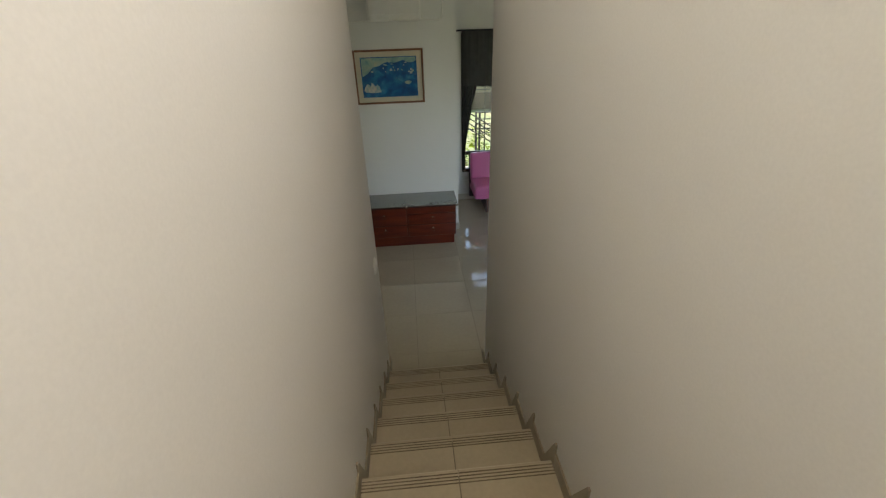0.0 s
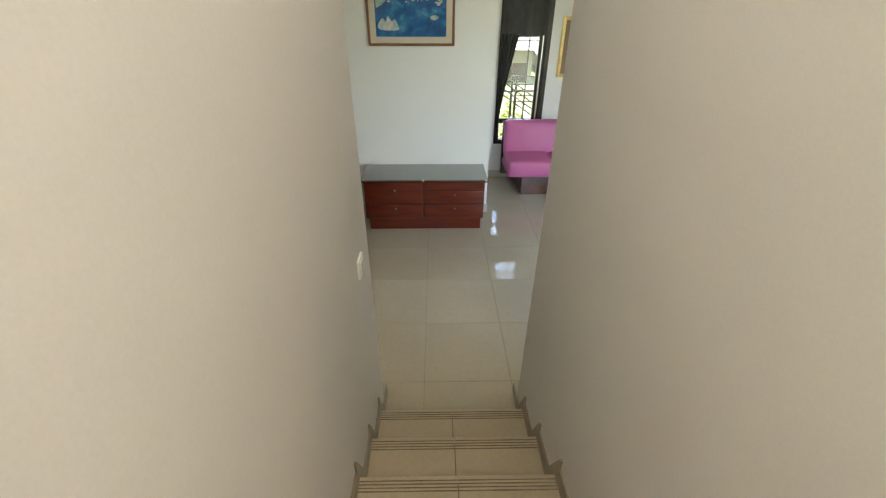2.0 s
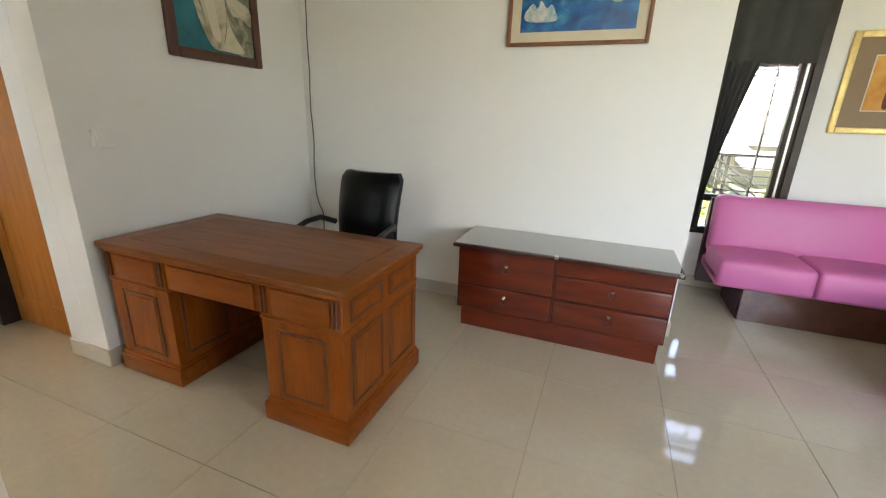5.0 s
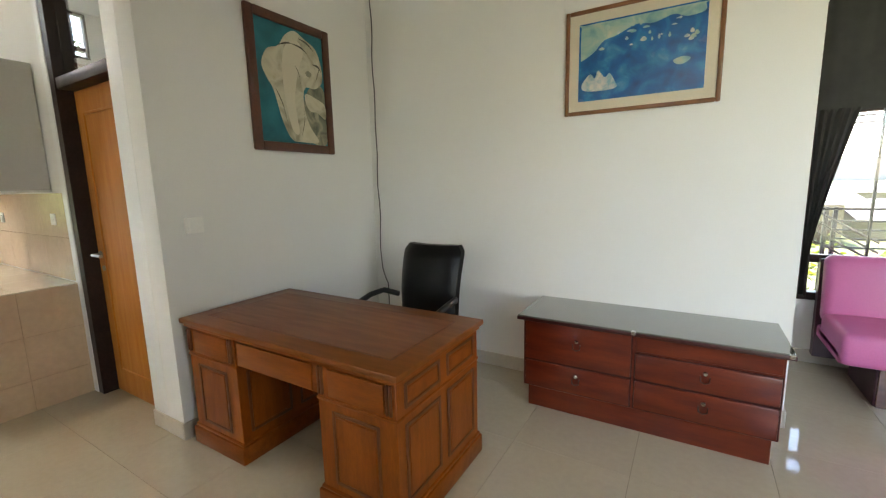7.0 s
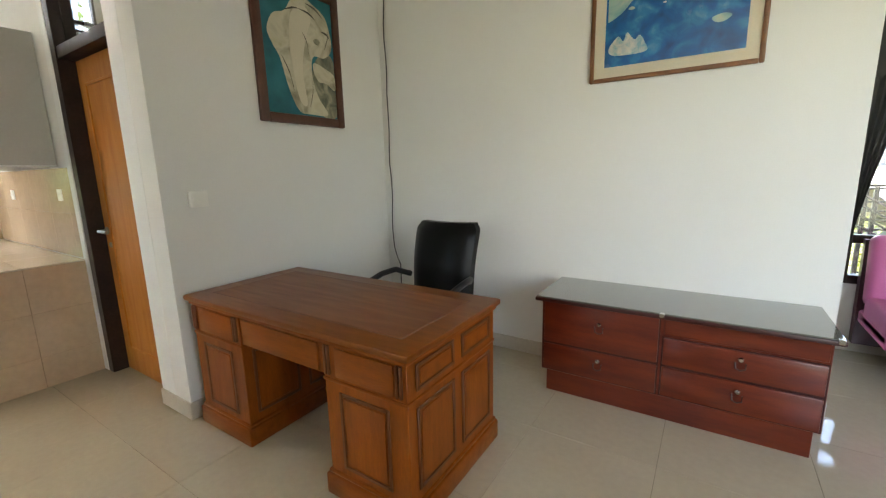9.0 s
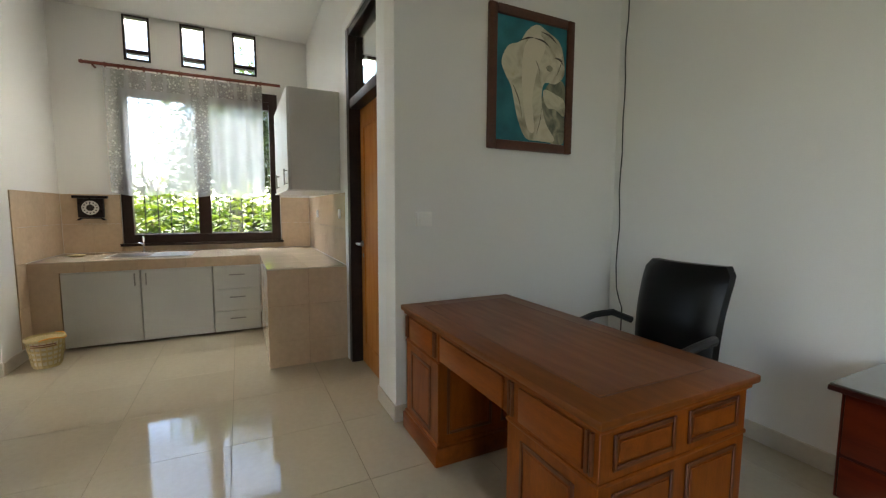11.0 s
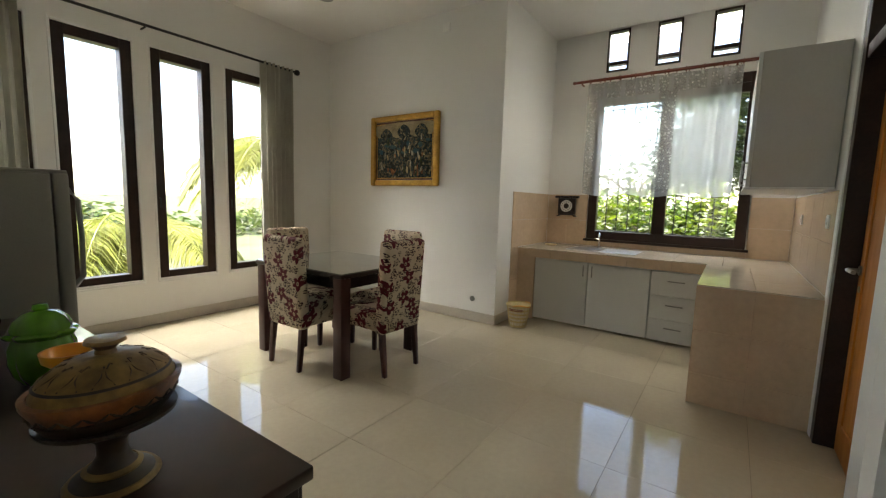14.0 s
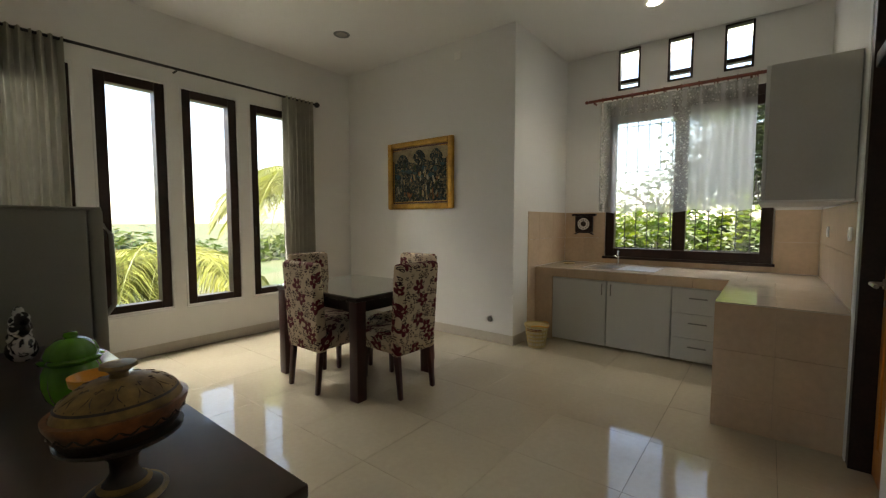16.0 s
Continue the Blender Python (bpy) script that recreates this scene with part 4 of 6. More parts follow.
pic, d = picture("framed_harbour_print", "blue harbour print in a tan wooden frame", 0.875, 0.645, 0.025, 0.022, TANFRAME, pose(-0.1585, YN, 1.885), SEABLUE, 0.06, CREAM)
patch(pic, "hazy_shore", [(-0.34, 0.54), (-0.33, 0.55), (0, 0.55), (0.33, 0.55), (0.338, 0.54), (0.336, 0.5), (0.25, 0.49), (0.18, 0.515), (0.08, 0.49), (-0.02, 0.5), (-0.12, 0.46), (-0.2, 0.44), (-0.26, 0.38), (-0.33, 0.34), (-0.34, 0.36)], d, SKYPRINT)
rnd = random.Random(17)
for k in range(26):
    x, z = rnd.uniform(-0.28, 0.33), rnd.uniform(0.36, 0.5)
    w_, h_ = rnd.uniform(0.006, 0.02), rnd.uniform(0.004, 0.02)
    patch(pic, "pale_speck", [(x - w_, z), (x, z + h_), (x + w_, z), (x, z - h_ * 0.5)], d - 0.002, PALEPRINT if k % 2 else SKYPRINT)
patch(pic, "white_shell_roof", [(-0.33, 0.19), (-0.28, 0.25), (-0.25, 0.22), (-0.23, 0.265), (-0.19, 0.22), (-0.16, 0.24), (-0.13, 0.19), (-0.12, 0.15), (-0.2, 0.14), (-0.31, 0.15)], d - 0.002, PALEPRINT)
patch(pic, "pale_spot", [(0.19, 0.26), (0.24, 0.275), (0.28, 0.26), (0.25, 0.235), (0.21, 0.235)], d - 0.002, SKYPRINT)

pic, d = picture("framed_figure_painting", "ochre painting with two dark shapes in a pale gilt frame", 0.865, 0.715, 0.045, 0.028, PALEGOLD, pose(2.12, YL, 1.405), ORANGEP, 0.125, TAUPE, CREAM)
TEALROBE = mat("teal_robe_paint", (0.015, 0.2, 0.16), 0.6, 0, 14, 0.3, 60, 0.1, second=(0.006, 0.06, 0.06))
REDROBE = mat("red_robe_paint", (0.24, 0.035, 0.025), 0.6, 0, 14, 0.3, 60, 0.1, second=(0.07, 0.015, 0.01))
for x, w_, z0, z1, m in ((-0.12, 0.034, 0.185, 0.38, REDROBE), (-0.065, 0.032, 0.2, 0.43, UMBER), (0.045, 0.034, 0.19, 0.41, UMBER), (0.1, 0.036, 0.19, 0.42, TEALROBE)):
    patch(pic, "upright_stroke", [(x - w_ * 0.8, z0), (x - w_, (z0 + z1) / 2), (x - w_ * 0.4, z1), (x + w_ * 0.6, z1 - 0.01), (x + w_, (z0 + z1) / 2 - 0.02), (x + w_ * 0.6, z0 + 0.01)], d, m)
for x, z, w_, h_, m in ((-0.07, 0.455, 0.05, 0.03, UMBER), (-0.08, 0.5, 0.085, 0.02, REDROBE), (-0.06, 0.525, 0.06, 0.012, UMBER), (0.09, 0.455, 0.04, 0.03, UMBER), (0.1, 0.51, 0.08, 0.026, UMBER), (0.1, 0.53, 0.05, 0.014, REDROBE)):
    patch(pic, "broad_stroke", [(x - w_, z), (x - w_ * 0.3, z + h_), (x + w_ * 0.7, z + h_ * 0.6), (x + w_, z - h_ * 0.3), (x, z - h_)], d - 0.002, m)
for x, z in ((-0.11, 0.23), (0.075, 0.22)):
    patch(pic, "pale_stroke", [(x - 0.012, z - 0.03), (x - 0.015, z + 0.02), (x + 0.008, z + 0.035), (x + 0.014, z - 0.02)], d - 0.003, CREAM)


def switch_plate(where, label="white plastic light switch on the wall", name="light_switch", deep=0.028):
    ob = tagged(new(name), label, "switch")
    ob.matrix_world = where
    part("plate", box(-0.05, 0.05, -deep, 0, -0.044, 0.044, 0.004, 2), WHITEPL, ob)
    part("rocker", box(-0.036, 0.036, -deep - 0.006, -deep + 0.0005, -0.034, 0.034, 0.003, 2), WHITEPL, ob)
    return ob


switch_plate(pose(XH, 4.485, 1.255, 0, 0, 90))
switch_plate(pose(STL, 2.942, 1.278, 0, 0, 90), "white double light switch on the stair wall", deep=0.013)

ac = thing("air_conditioner", -0.04, YN, 2.83, "white split air conditioner high on the wall", "air conditioner")
part("body", box(-0.31, 0.31, -0.2, -0.001, 0.0, 0.26, 0.03, 3), WHITEPL, ac)
part("louvre", box(-0.28, 0.28, -0.206, -0.19, 0.02, 0.07, 0.006, 2), WHITEPL, ac)
part("intake", box(-0.29, 0.29, -0.15, -0.03, 0.255, 0.264, 0.002, 1), PLASTIC, ac)
cable = tagged(part("ac_cable", tube([(0.27, YN - 0.02, 2.85), (0.4, YN - 0.012, 2.825), (0.5, YN - 0.012, 2.835), (0.535, YN - 0.012, 2.88), (0.54, YN - 0.012, 3.05), (0.54, YN - 0.012, CZ)], 0.008, 6), WHITEPL), "thin grey cable looping up the wall beside the air conditioner", "cable")
pts = [(-0.35, YN - 0.01, 2.845), (-0.6, YN - 0.01, 2.83), (-0.85, YN - 0.01, 2.84), (-0.93, YN - 0.01, 2.88), (-0.95, YN - 0.01, CZ)]
tagged(part("ac_drain_pipe", tube(pts, 0.007, 6), WHITEPL), "thin pale pipe running along the wall", "pipe")
pts = [(-2.235 + 0.006 * math.sin(k * 1.7), YN - 0.015 - 0.004 * math.sin(k * 1.1), CZ - k * 0.14) for k in range(19)]
pts += [(-2.225, YN - 0.02, 0.72), (-2.19, YN - 0.03, 0.64), (-2.15, YN - 0.04, 0.58), (-2.15, YN - 0.04, 0.4), (-2.17, YN - 0.03, 0.012)]
tagged(part("power_cord", tube(pts, 0.0045, 6), mat("grey_cord", (0.05, 0.05, 0.05), 0.5)), "grey power cord hanging in the corner", "cable")

# ---- lounge ----
def cushion(x0, x1, y0, y1, z0, z1, puff=0.02, r=0.05):
    bm = box(x0, x1, y0, y1, z0, z1, r, 3)
    cx, cy = (x0 + x1) / 2, (y0 + y1) / 2
    bmesh.ops.subdivide_edges(bm, edges=[e for e in bm.edges if e.calc_length() > 0.2], cuts=4, use_grid_fill=True)
    for v in bm.verts:
        fx, fy = 1 - ((v.co.x - cx) / ((x1 - x0) / 2)) ** 4, 1 - ((v.co.y - cy) / ((y1 - y0) / 2)) ** 4
        if v.co.z > (z0 + z1) / 2:
            v.co.z += puff * max(0, fx) * max(0, fy)
    return bm


def sofa_section(x0, label, last=False):
    s = thing("sofa", x0 + 0.6, 6.75, 0, label, "sofa", group="pink sofa sections")
    part("plinth", box(-0.4 if not last else -0.6, 0.6, -0.1, 0.4, 0, 0.28, 0.006, 1), PINKDARK, s, "dark plum plinth set back under the seat")
    part("kick_board", box(-0.39 if not last else -0.59, 0.59, -0.112, -0.101, 0.0, 0.26, 0.003, 1), WALNUT, s, "glossy brown kick board")
    part("seat_base", box(-0.598, 0.598, -0.16, 0.42, 0.265, 0.36, 0.02, 2), PINK, s)
    for k in range(2):
        part("seat_cushion", cushion(-0.598 + k * 0.6, 0.0 + k * 0.598, -0.205, 0.34, 0.272, 0.482, 0.014, 0.035), PINK, s)
    bm = cushion(-0.6, 0.6, -0.25, 0.24, 0, 0.16, 0.025, 0.05)
    bm.transform(pose(0, 0.36, 0.65, 82, 0, 0) @ pose(0, 0.0, -0.08))
    part("backrest", bm, PINK, s)
    part("back_shell", prism([(0.42, 0.1), (0.5, 0.1), (0.525, 0.84), (0.47, 0.84)], -0.605, 0.605, "x"), PINKDARK, s)
    return s


sofa_section(1.03, "pink vinyl two-seat sofa section on a dark plinth")
sofa_section(2.232, "pink vinyl two-seat sofa section behind the coffee table", True)

pouf = thing("ottoman", 4.0, 6.6, 0, "square pink vinyl ottoman seat", "ottoman")
part("seat", cushion(-0.5, 0.5, -0.4, 0.4, 0.16, 0.43), PINK, pouf)
part("plinth", box(-0.4, 0.4, -0.3, 0.3, 0, 0.165, 0.006, 1), PINKDARK, pouf)
pot = thing("lidded_pot", 4.1, 6.75, 0.44, "silver lidded pot with dark handles on the ottoman", "pot")
part("body", lathe([(0.1, 0.0), (0.14, 0.03), (0.15, 0.1), (0.145, 0.15)], 24), STEEL, pot)
part("lid", lathe([(0.15, 0.15), (0.13, 0.175), (0.06, 0.2), (0.02, 0.205), (0.02, 0.225), (0.0, 0.23)], 24), STEEL, pot)
for sx in (-1, 1):
    part("handle", tube([(sx * 0.145, -0.04, 0.12), (sx * 0.19, -0.03, 0.13), (sx * 0.19, 0.03, 0.13), (sx * 0.145, 0.04, 0.12)], 0.009, 6), PLASTIC, pot)


def ellipse(a, b, z0, z1, r=0.008, n=72):
    return lathe([(1 - r / a, z0), (1, z0 + r), (1, z1 - r), (1 - r / a, z1)], n, sx=a, sy=b)


ct = thing("coffee_table", 2.66, 5.71, 0, "oval walnut coffee table with an open shelf", "coffee table")
part("tabletop", ellipse(0.93, 0.65, 0.375, 0.405), WALNUT, ct)
part("top_edge", ellipse(0.932, 0.652, 0.378, 0.4, 0.003), WALNUTLIT, ct, "edge band coloured lighter as if lit")
base = part("base", ellipse(0.88, 0.52, 0.0, 0.075), WALNUT, ct)
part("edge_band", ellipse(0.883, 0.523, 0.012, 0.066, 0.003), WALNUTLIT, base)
# shelf panels take the lit walnut copy
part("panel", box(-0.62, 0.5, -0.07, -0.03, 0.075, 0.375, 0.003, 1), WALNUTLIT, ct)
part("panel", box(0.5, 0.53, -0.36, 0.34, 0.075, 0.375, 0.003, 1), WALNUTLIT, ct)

vase = thing("flower_vase", 2.42, 5.6, 0.4055, "white ceramic vase with yellow artificial orchids on the table", "vase")
part("body", lathe([(0.055, 0), (0.06, 0.012), (0.075, 0.06), (0.1, 0.14), (0.105, 0.19), (0.085, 0.235), (0.06, 0.258), (0.058, 0.27), (0.075, 0.288), (0.068, 0.288), (0.05, 0.268), (0.05, 0.24)], 28), CERAMIC, vase)
rnd = random.Random(3)
for k in range(5):
    a = rnd.uniform(0, 6.28)
    dx, dy, h = 0.07 * math.cos(a), 0.07 * math.sin(a), rnd.uniform(0.46, 0.68)
    stem = part("stem", tube([(0.02 * math.cos(a), 0.02 * math.sin(a), 0.2), (0.4 * dx, 0.4 * dy, 0.36), (dx, dy, h)], 0.004, 5), STEM, vase)
    for q in range(5):
        f = q / 5
        c = Vector((dx * (0.5 + 0.5 * f) + rnd.uniform(-0.03, 0.03), dy * (0.5 + 0.5 * f) + rnd.uniform(-0.03, 0.03), 0.37 + (h - 0.35) * f + rnd.uniform(-0.02, 0.02)))
        bm = bmesh.new()
        turn = Euler((rnd.uniform(-1, 1), rnd.uniform(-1, 1), rnd.uniform(0, 6))).to_matrix()
        for j in range(5):
            b = 2 * math.pi * j / 5
            pv = [(0, 0, 0), (0.5, 0.32, 0.12), (1, 0, 0.05), (0.5, -0.32, 0.12)]
            vs = []
            for x, y, z in pv:
                v = Vector((x * math.cos(b) - y * math.sin(b), x * math.sin(b) + y * math.cos(b), z)) * 0.034
                vs.append(bm.verts.new(c + turn @ v))
            bm.faces.new(vs)
        part("flower", bm, PETAL, stem)

def drape(u0, u1, z0, z1, d, axis, folds, amp, right=None, left=None, n=None, zn=14, seed=1, taper=0.0):
    """A hanging cloth with folds. right and left may give the edge's u at a height."""
    rnd_ = random.Random(seed)
    n = n or folds * 8
    ph = [rnd_.uniform(-0.8, 0.8) for _ in range(folds + 2)]
    bm = bmesh.new()
    grid = []
    for j in range(zn + 1):
        z = z1 + (z0 - z1) * j / zn
        a, b = left(z) if left else u0, right(z) if right else u1
        row = []
        for i in range(n + 1):
            f = i / n
            w = math.sin(2 * math.pi * folds * f + ph[int(f * folds)] * math.sin(math.pi * ((f * folds) % 1)) + 0.25 * math.sin(3 * z + 5 * f))
            u, dd = a + (b - a) * f, d + amp * (1 - taper * (1 - j / zn)) * w
            row.append(bm.verts.new((u, dd, z) if axis == "x" else (dd, u, z)))
        grid.append(row)
    for p, q in zip(grid, grid[1:]):
        for i in range(n):
            bm.faces.new((p[i], p[i + 1], q[i + 1], q[i]))
    return bm


def swag(z):
    return 1.5 if z > 1.92 else max(0.945, 0.945 + 0.21 * max(0, (z - 0.75) / 1.2) ** 1.3)


cl = thing("tied_curtain", 0, 0, 0, "charcoal curtain drawn aside over the lounge window", "curtain")
part("swept_cloth", drape(0.915, 1.2, 0.55, 1.92, YL - 0.06, "x", 5, 0.016, right=swag, seed=4), DARKDRAPE, cl)
part("blind", drape(0.915, 1.5, 1.9, 2.68, YL - 0.05, "x", 5, 0.008, seed=5), DARKDRAPE, cl, "dark blind over the window's top")
part("rod", tube([(0.72, YL - 0.05, 2.69), (1.62, YL - 0.05, 2.69)], 0.012, 8), BLACKIRON, cl)

# ---- kitchen ----
XC, YP, CT = -4.82, 3.66, 0.825     # cabinet fronts, peninsula's room side, counter height
XPE = -3.557                        # peninsula's end


def bar_handle(parent, p, length, axis):
    a = Vector((0.024, 0, 0))
    u = Vector((0, length / 2, 0)) if axis == "y" else Vector((0, 0, length / 2))
    p = Vector(p)
    bm = tube([p - u + a, p + u + a], 0.006, 6)
    for s in (-0.8, 0.8):
        tube([p + u * s, p + u * s + a], 0.005, 6, bm)
    part("handle", bm, STEEL, parent, "brushed steel bar handle")


def base_unit(y0, y1, label, fronts, handle_at=None):
    c = thing("base_cabinet", XC, (y0 + y1) / 2, 0, label, "cabinet", group="kitchen base cabinets")
    w = (y1 - y0) / 2
    part("carcass", box(-0.56, -0.02, -w + 0.001, w - 0.001, 0.02, 0.74, 0.002, 1), CABGREY, c)
    for kind, z0, z1 in fronts:
        f = part(kind, box(-0.019, 0.0, -w + 0.003, w - 0.003, z0 + 0.003, z1 - 0.003, 0.002, 1), CABGREY, c)
        if kind == "door":
            bar_handle(f, (0, handle_at - (y0 + y1) / 2, 0.63), 0.12, "z")
        else:
            bar_handle(f, (0, 0, (z0 + z1) / 2 + 0.03), 0.15, "y")
    return c


base_unit(2.0, 2.595, "pale grey kitchen cabinet with one door", [("door", 0.02, 0.715)], 2.555)
base_unit(2.6, 3.205, "pale grey kitchen cabinet with one door", [("door", 0.02, 0.715)], 2.645)
base_unit(3.21, 3.655, "pale grey kitchen cabinet with three drawers", [("drawer", 0.02, 0.24), ("drawer", 0.24, 0.475), ("drawer", 0.475, 0.715)])

counter = tagged(new("worktop"), "cream tiled kitchen worktop with a tiled front edge", "worktop")
part("slab", box(XK + 0.001, XC - 0.001, YJ + 0.001, YD - 0.001, 0.75, CT - 0.009), KGROUT, counter)
part("slab", box(XC - 0.001, XPE - 0.011, YP + 0.011, YD - 0.001, 0.001, CT - 0.009), KGROUT, counter)
part("side_panel", box(XK + 0.001, XC - 0.001, YJ + 0.001, 1.995, 0.001, 0.75), KTILE, counter)


def clad(parent, axis, d0, d1, us, vs, material, gap=0.0009, flat=False):
    """Tiles on a plane. axis: 'x' a face that looks along x, 'y' along y, 'z' a level top."""
    for a, b in zip(us, us[1:]):
        for c, e in zip(vs, vs[1:]):
            if axis == "x":
                bm = box(d0, d1, a + gap, b - gap, c + gap, e - gap, 0.001, 1)
            elif axis == "y":
                bm = box(a + gap, b - gap, d0, d1, c + gap, e - gap, 0.001, 1)
            else:
                bm = box(a + gap, b - gap, c + gap, e - gap, d0, d1, 0.001, 1)
            part("tile", bm, material, parent, soft=False)


clad(counter, "z", CT - 0.009, CT, [XK + 0.012, -5.28, XC + 0.012], [YJ + 0.012, 2.18, 2.58, 2.98, 3.38, 3.78, YD - 0.012], KTOP)
clad(counter, "z", CT - 0.009, CT, [XC + 0.012, -4.42, -4.02, XPE], [YP, 3.98, YD - 0.012], KTOP)
clad(counter, "x", XC, XC + 0.01, [YJ + 0.001, 2.18, 2.58, 2.98, 3.38, YP], [0.722, CT - 0.009], KTILE)
clad(counter, "x", XPE - 0.011, XPE, [YP, 3.98, YD - 0.012], [0.001, 0.215, 0.515, CT - 0.009], KTILE)
clad(counter, "y", YP, YP + 0.01, [XC + 0.012, -4.4, -3.98, XPE - 0.011], [0.001, 0.215, 0.515, CT - 0.009], KTILE)
zs_ = [CT + 0.001, 1.14, 1.46]
clad(wall_kitchen, "x", XK, XK + 0.01, [YJ + 0.01, 2.05, KWIN[0] - 0.012], zs_, KTILE)
clad(wall_kitchen, "x", XK, XK + 0.01, [KWIN[1] + 0.012, YD - 0.01], zs_, KTILE)
clad(wall_kitchen, "x", XK, XK + 0.01, [KWIN[0] - 0.012, 2.72, 3.13, 3.54, KWIN[1] + 0.012], [CT + 0.001, KWIN[2] - 0.032], KTILE)
clad(wall_door, "y", YD - 0.01, YD, [XK + 0.011, -5.3, -4.9, -4.5, -4.1, -3.7, XPE - 0.03], zs_, KTILE)
clad(wall_jog, "y", YJ, YJ + 0.01, [XK + 0.011, -5.3, -4.9, -4.62], zs_, KTILE)
clad(wall_jog, "y", YJ, YJ + 0.01, [XC + 0.012, -4.62], [0.107, 0.45, CT + 0.001], KTILE)

sink = thing("kitchen_sink", -5.22, 2.62, CT, "stainless steel sink with a drainer let into the worktop", "sink")
bm = ring_frame(-0.24, 0.24, -0.34, 0.4, 0.02, 0.0, 0.006, "x", 0.002)
bm.transform(Matrix(((1, 0, 0, 0), (0, 0, 1, 0), (0, 1, 0, 0), (0, 0, 0, 1))))
part("rim", bm, STEEL, sink)
part("drainer", box(-0.22, 0.22, 0.02, 0.38, 0.0005, 0.004, 0.001, 1), STEEL, sink)
# the hollow's shade is painted as a flat black disc
part("bowl", lathe([(0.17, 0.0055), (0.165, 0.004), (0.15, 0.002), (0.0, 0.001)], 24, centre=(0, -0.16, 0)), PLASTIC, sink, "flat black disc standing for the shade in the bowl")
tap = thing("tap", -5.52, 2.52, CT, "chrome swan-neck tap behind the sink", "tap")
part("spout", tube([(0, 0, 0), (0, 0, 0.11), (0.01, 0, 0.15), (0.05, 0.01, 0.175), (0.1, 0.02, 0.165), (0.115, 0.022, 0.13)], 0.011, 10), CHROME, tap)
part("lever", tube([(0, 0, 0.09), (-0.005, -0.05, 0.11)], 0.008, 8), CHROME, tap)
part("collar", lathe([(0.022, 0), (0.022, 0.012), (0.014, 0.016)], 14), CHROME, tap)
dish = tagged(part("soap_dish", lathe([(0.05, 0), (0.07, 0.012), (0.072, 0.018), (0.05, 0.01)], 20, centre=(-5.3, 2.0, CT)), STRAW), "small straw-coloured dish on the worktop", "dish")

up = thing("wall_cabinet", -4.45, 4.09, 1.47, "greige kitchen wall cabinet with steel handles", "cabinet")
part("carcass", box(-0.65, 0.65, -0.2, 0.224, 0.012, 0.88, 0.003, 1), CABPANEL, up)
part("bottom_panel", box(-0.652, 0.655, -0.235, 0.224, 0.0, 0.012, 0.002, 1), TRIM, up)
for k in range(3):
    dd = part("door", box(-0.65 + k * 0.433 + 0.002, -0.65 + (k + 1) * 0.433 - 0.002, -0.222, -0.201, 0.014, 0.878, 0.002, 1), CABGREY, up)
    hx = -0.65 + k * 0.433 + (0.38 if k % 2 == 0 else 0.05)
    bm = tube([(hx, -0.25, 0.05), (hx, -0.25, 0.19)], 0.006, 6)
    for z in (0.065, 0.175):
        tube([(hx, -0.222, z), (hx, -0.25, z)], 0.005, 6, bm)
    part("handle", bm, STEEL, dd)

clock = thing("wall_clock", XK + 0.01, 2.05, 1.18, "small dark wooden clock with a white dial", "clock")
part("case", box(0, 0.05, -0.11, 0.11, 0.03, 0.235, 0.006, 2), ESPRESSO, clock)
part("cornice", box(0, 0.065, -0.15, 0.15, 0.235, 0.265, 0.006, 2), ESPRESSO, clock)
part("foot", prism([(-0.13, 0.0), (-0.09, 0.03), (0.09, 0.03), (0.13, 0.0), (0.1, 0.0), (0.08, 0.018), (-0.08, 0.018), (-0.1, 0.0)], 0.0, 0.045, "x"), ESPRESSO, clock)
bm = lathe([(0.0, 0), (0.075, 0), (0.075, 0.006), (0.0, 0.008)], 28)
bm.transform(pose(0.05, 0, 0.135, 0, 90, 0))
dial = part("dial", bm, CERAMIC, clock)
for k in range(12):
    a = 2 * math.pi * k / 12
    part("hour_mark", box(0.058, 0.0605, -0.006 + 0.057 * math.sin(a), 0.006 + 0.057 * math.sin(a), 0.129 + 0.057 * math.cos(a), 0.141 + 0.057 * math.cos(a)), PLASTIC, dial)
bm = lathe([(0.0, 0), (0.034, 0), (0.034, 0.002), (0.0, 0.003)], 20)
bm.transform(pose(0.0575, 0, 0.135, 0, 90, 0))
part("dial_centre", bm, ESPRESSO, dial, "dark centre of the dial")
part("minute_hand", box(0.061, 0.063, -0.004, 0.004, 0.13, 0.185), PLASTIC, dial)
part("hour_hand", box(0.061, 0.063, -0.002, 0.038, 0.13, 0.139), PLASTIC, dial)

sheer = thing("lace_curtain", 0, 0, 0, "white lace half curtain over the kitchen window", "curtain")
bm = drape(2.24, 3.78, 1.48, 2.79, XK + 0.075, "y", 9, 0.018, zn=20, seed=9)
for v in bm.verts:
    if v.co.z < 1.56:
        v.co.z -= 0.035 * abs(math.sin((v.co.y - 2.24) * 6.1))
part("cloth", bm, SHEER, sheer)
part("gathered_band", drape(2.24, 3.78, 2.6, 2.79, XK + 0.086, "y", 22, 0.008, n=150, zn=3, seed=10), LACE, sheer)
for a, b in ((2.245, 2.36), (3.03, 3.2)):
    part("lace_strip", drape(a, b, 1.5, 2.6, XK + 0.1, "y", 2, 0.006, n=16, zn=10, seed=14), LACE, sheer)
krod = thing("curtain_rod", 0, 0, 0, "red-brown wooden curtain rod with turned ends", "curtain rod")
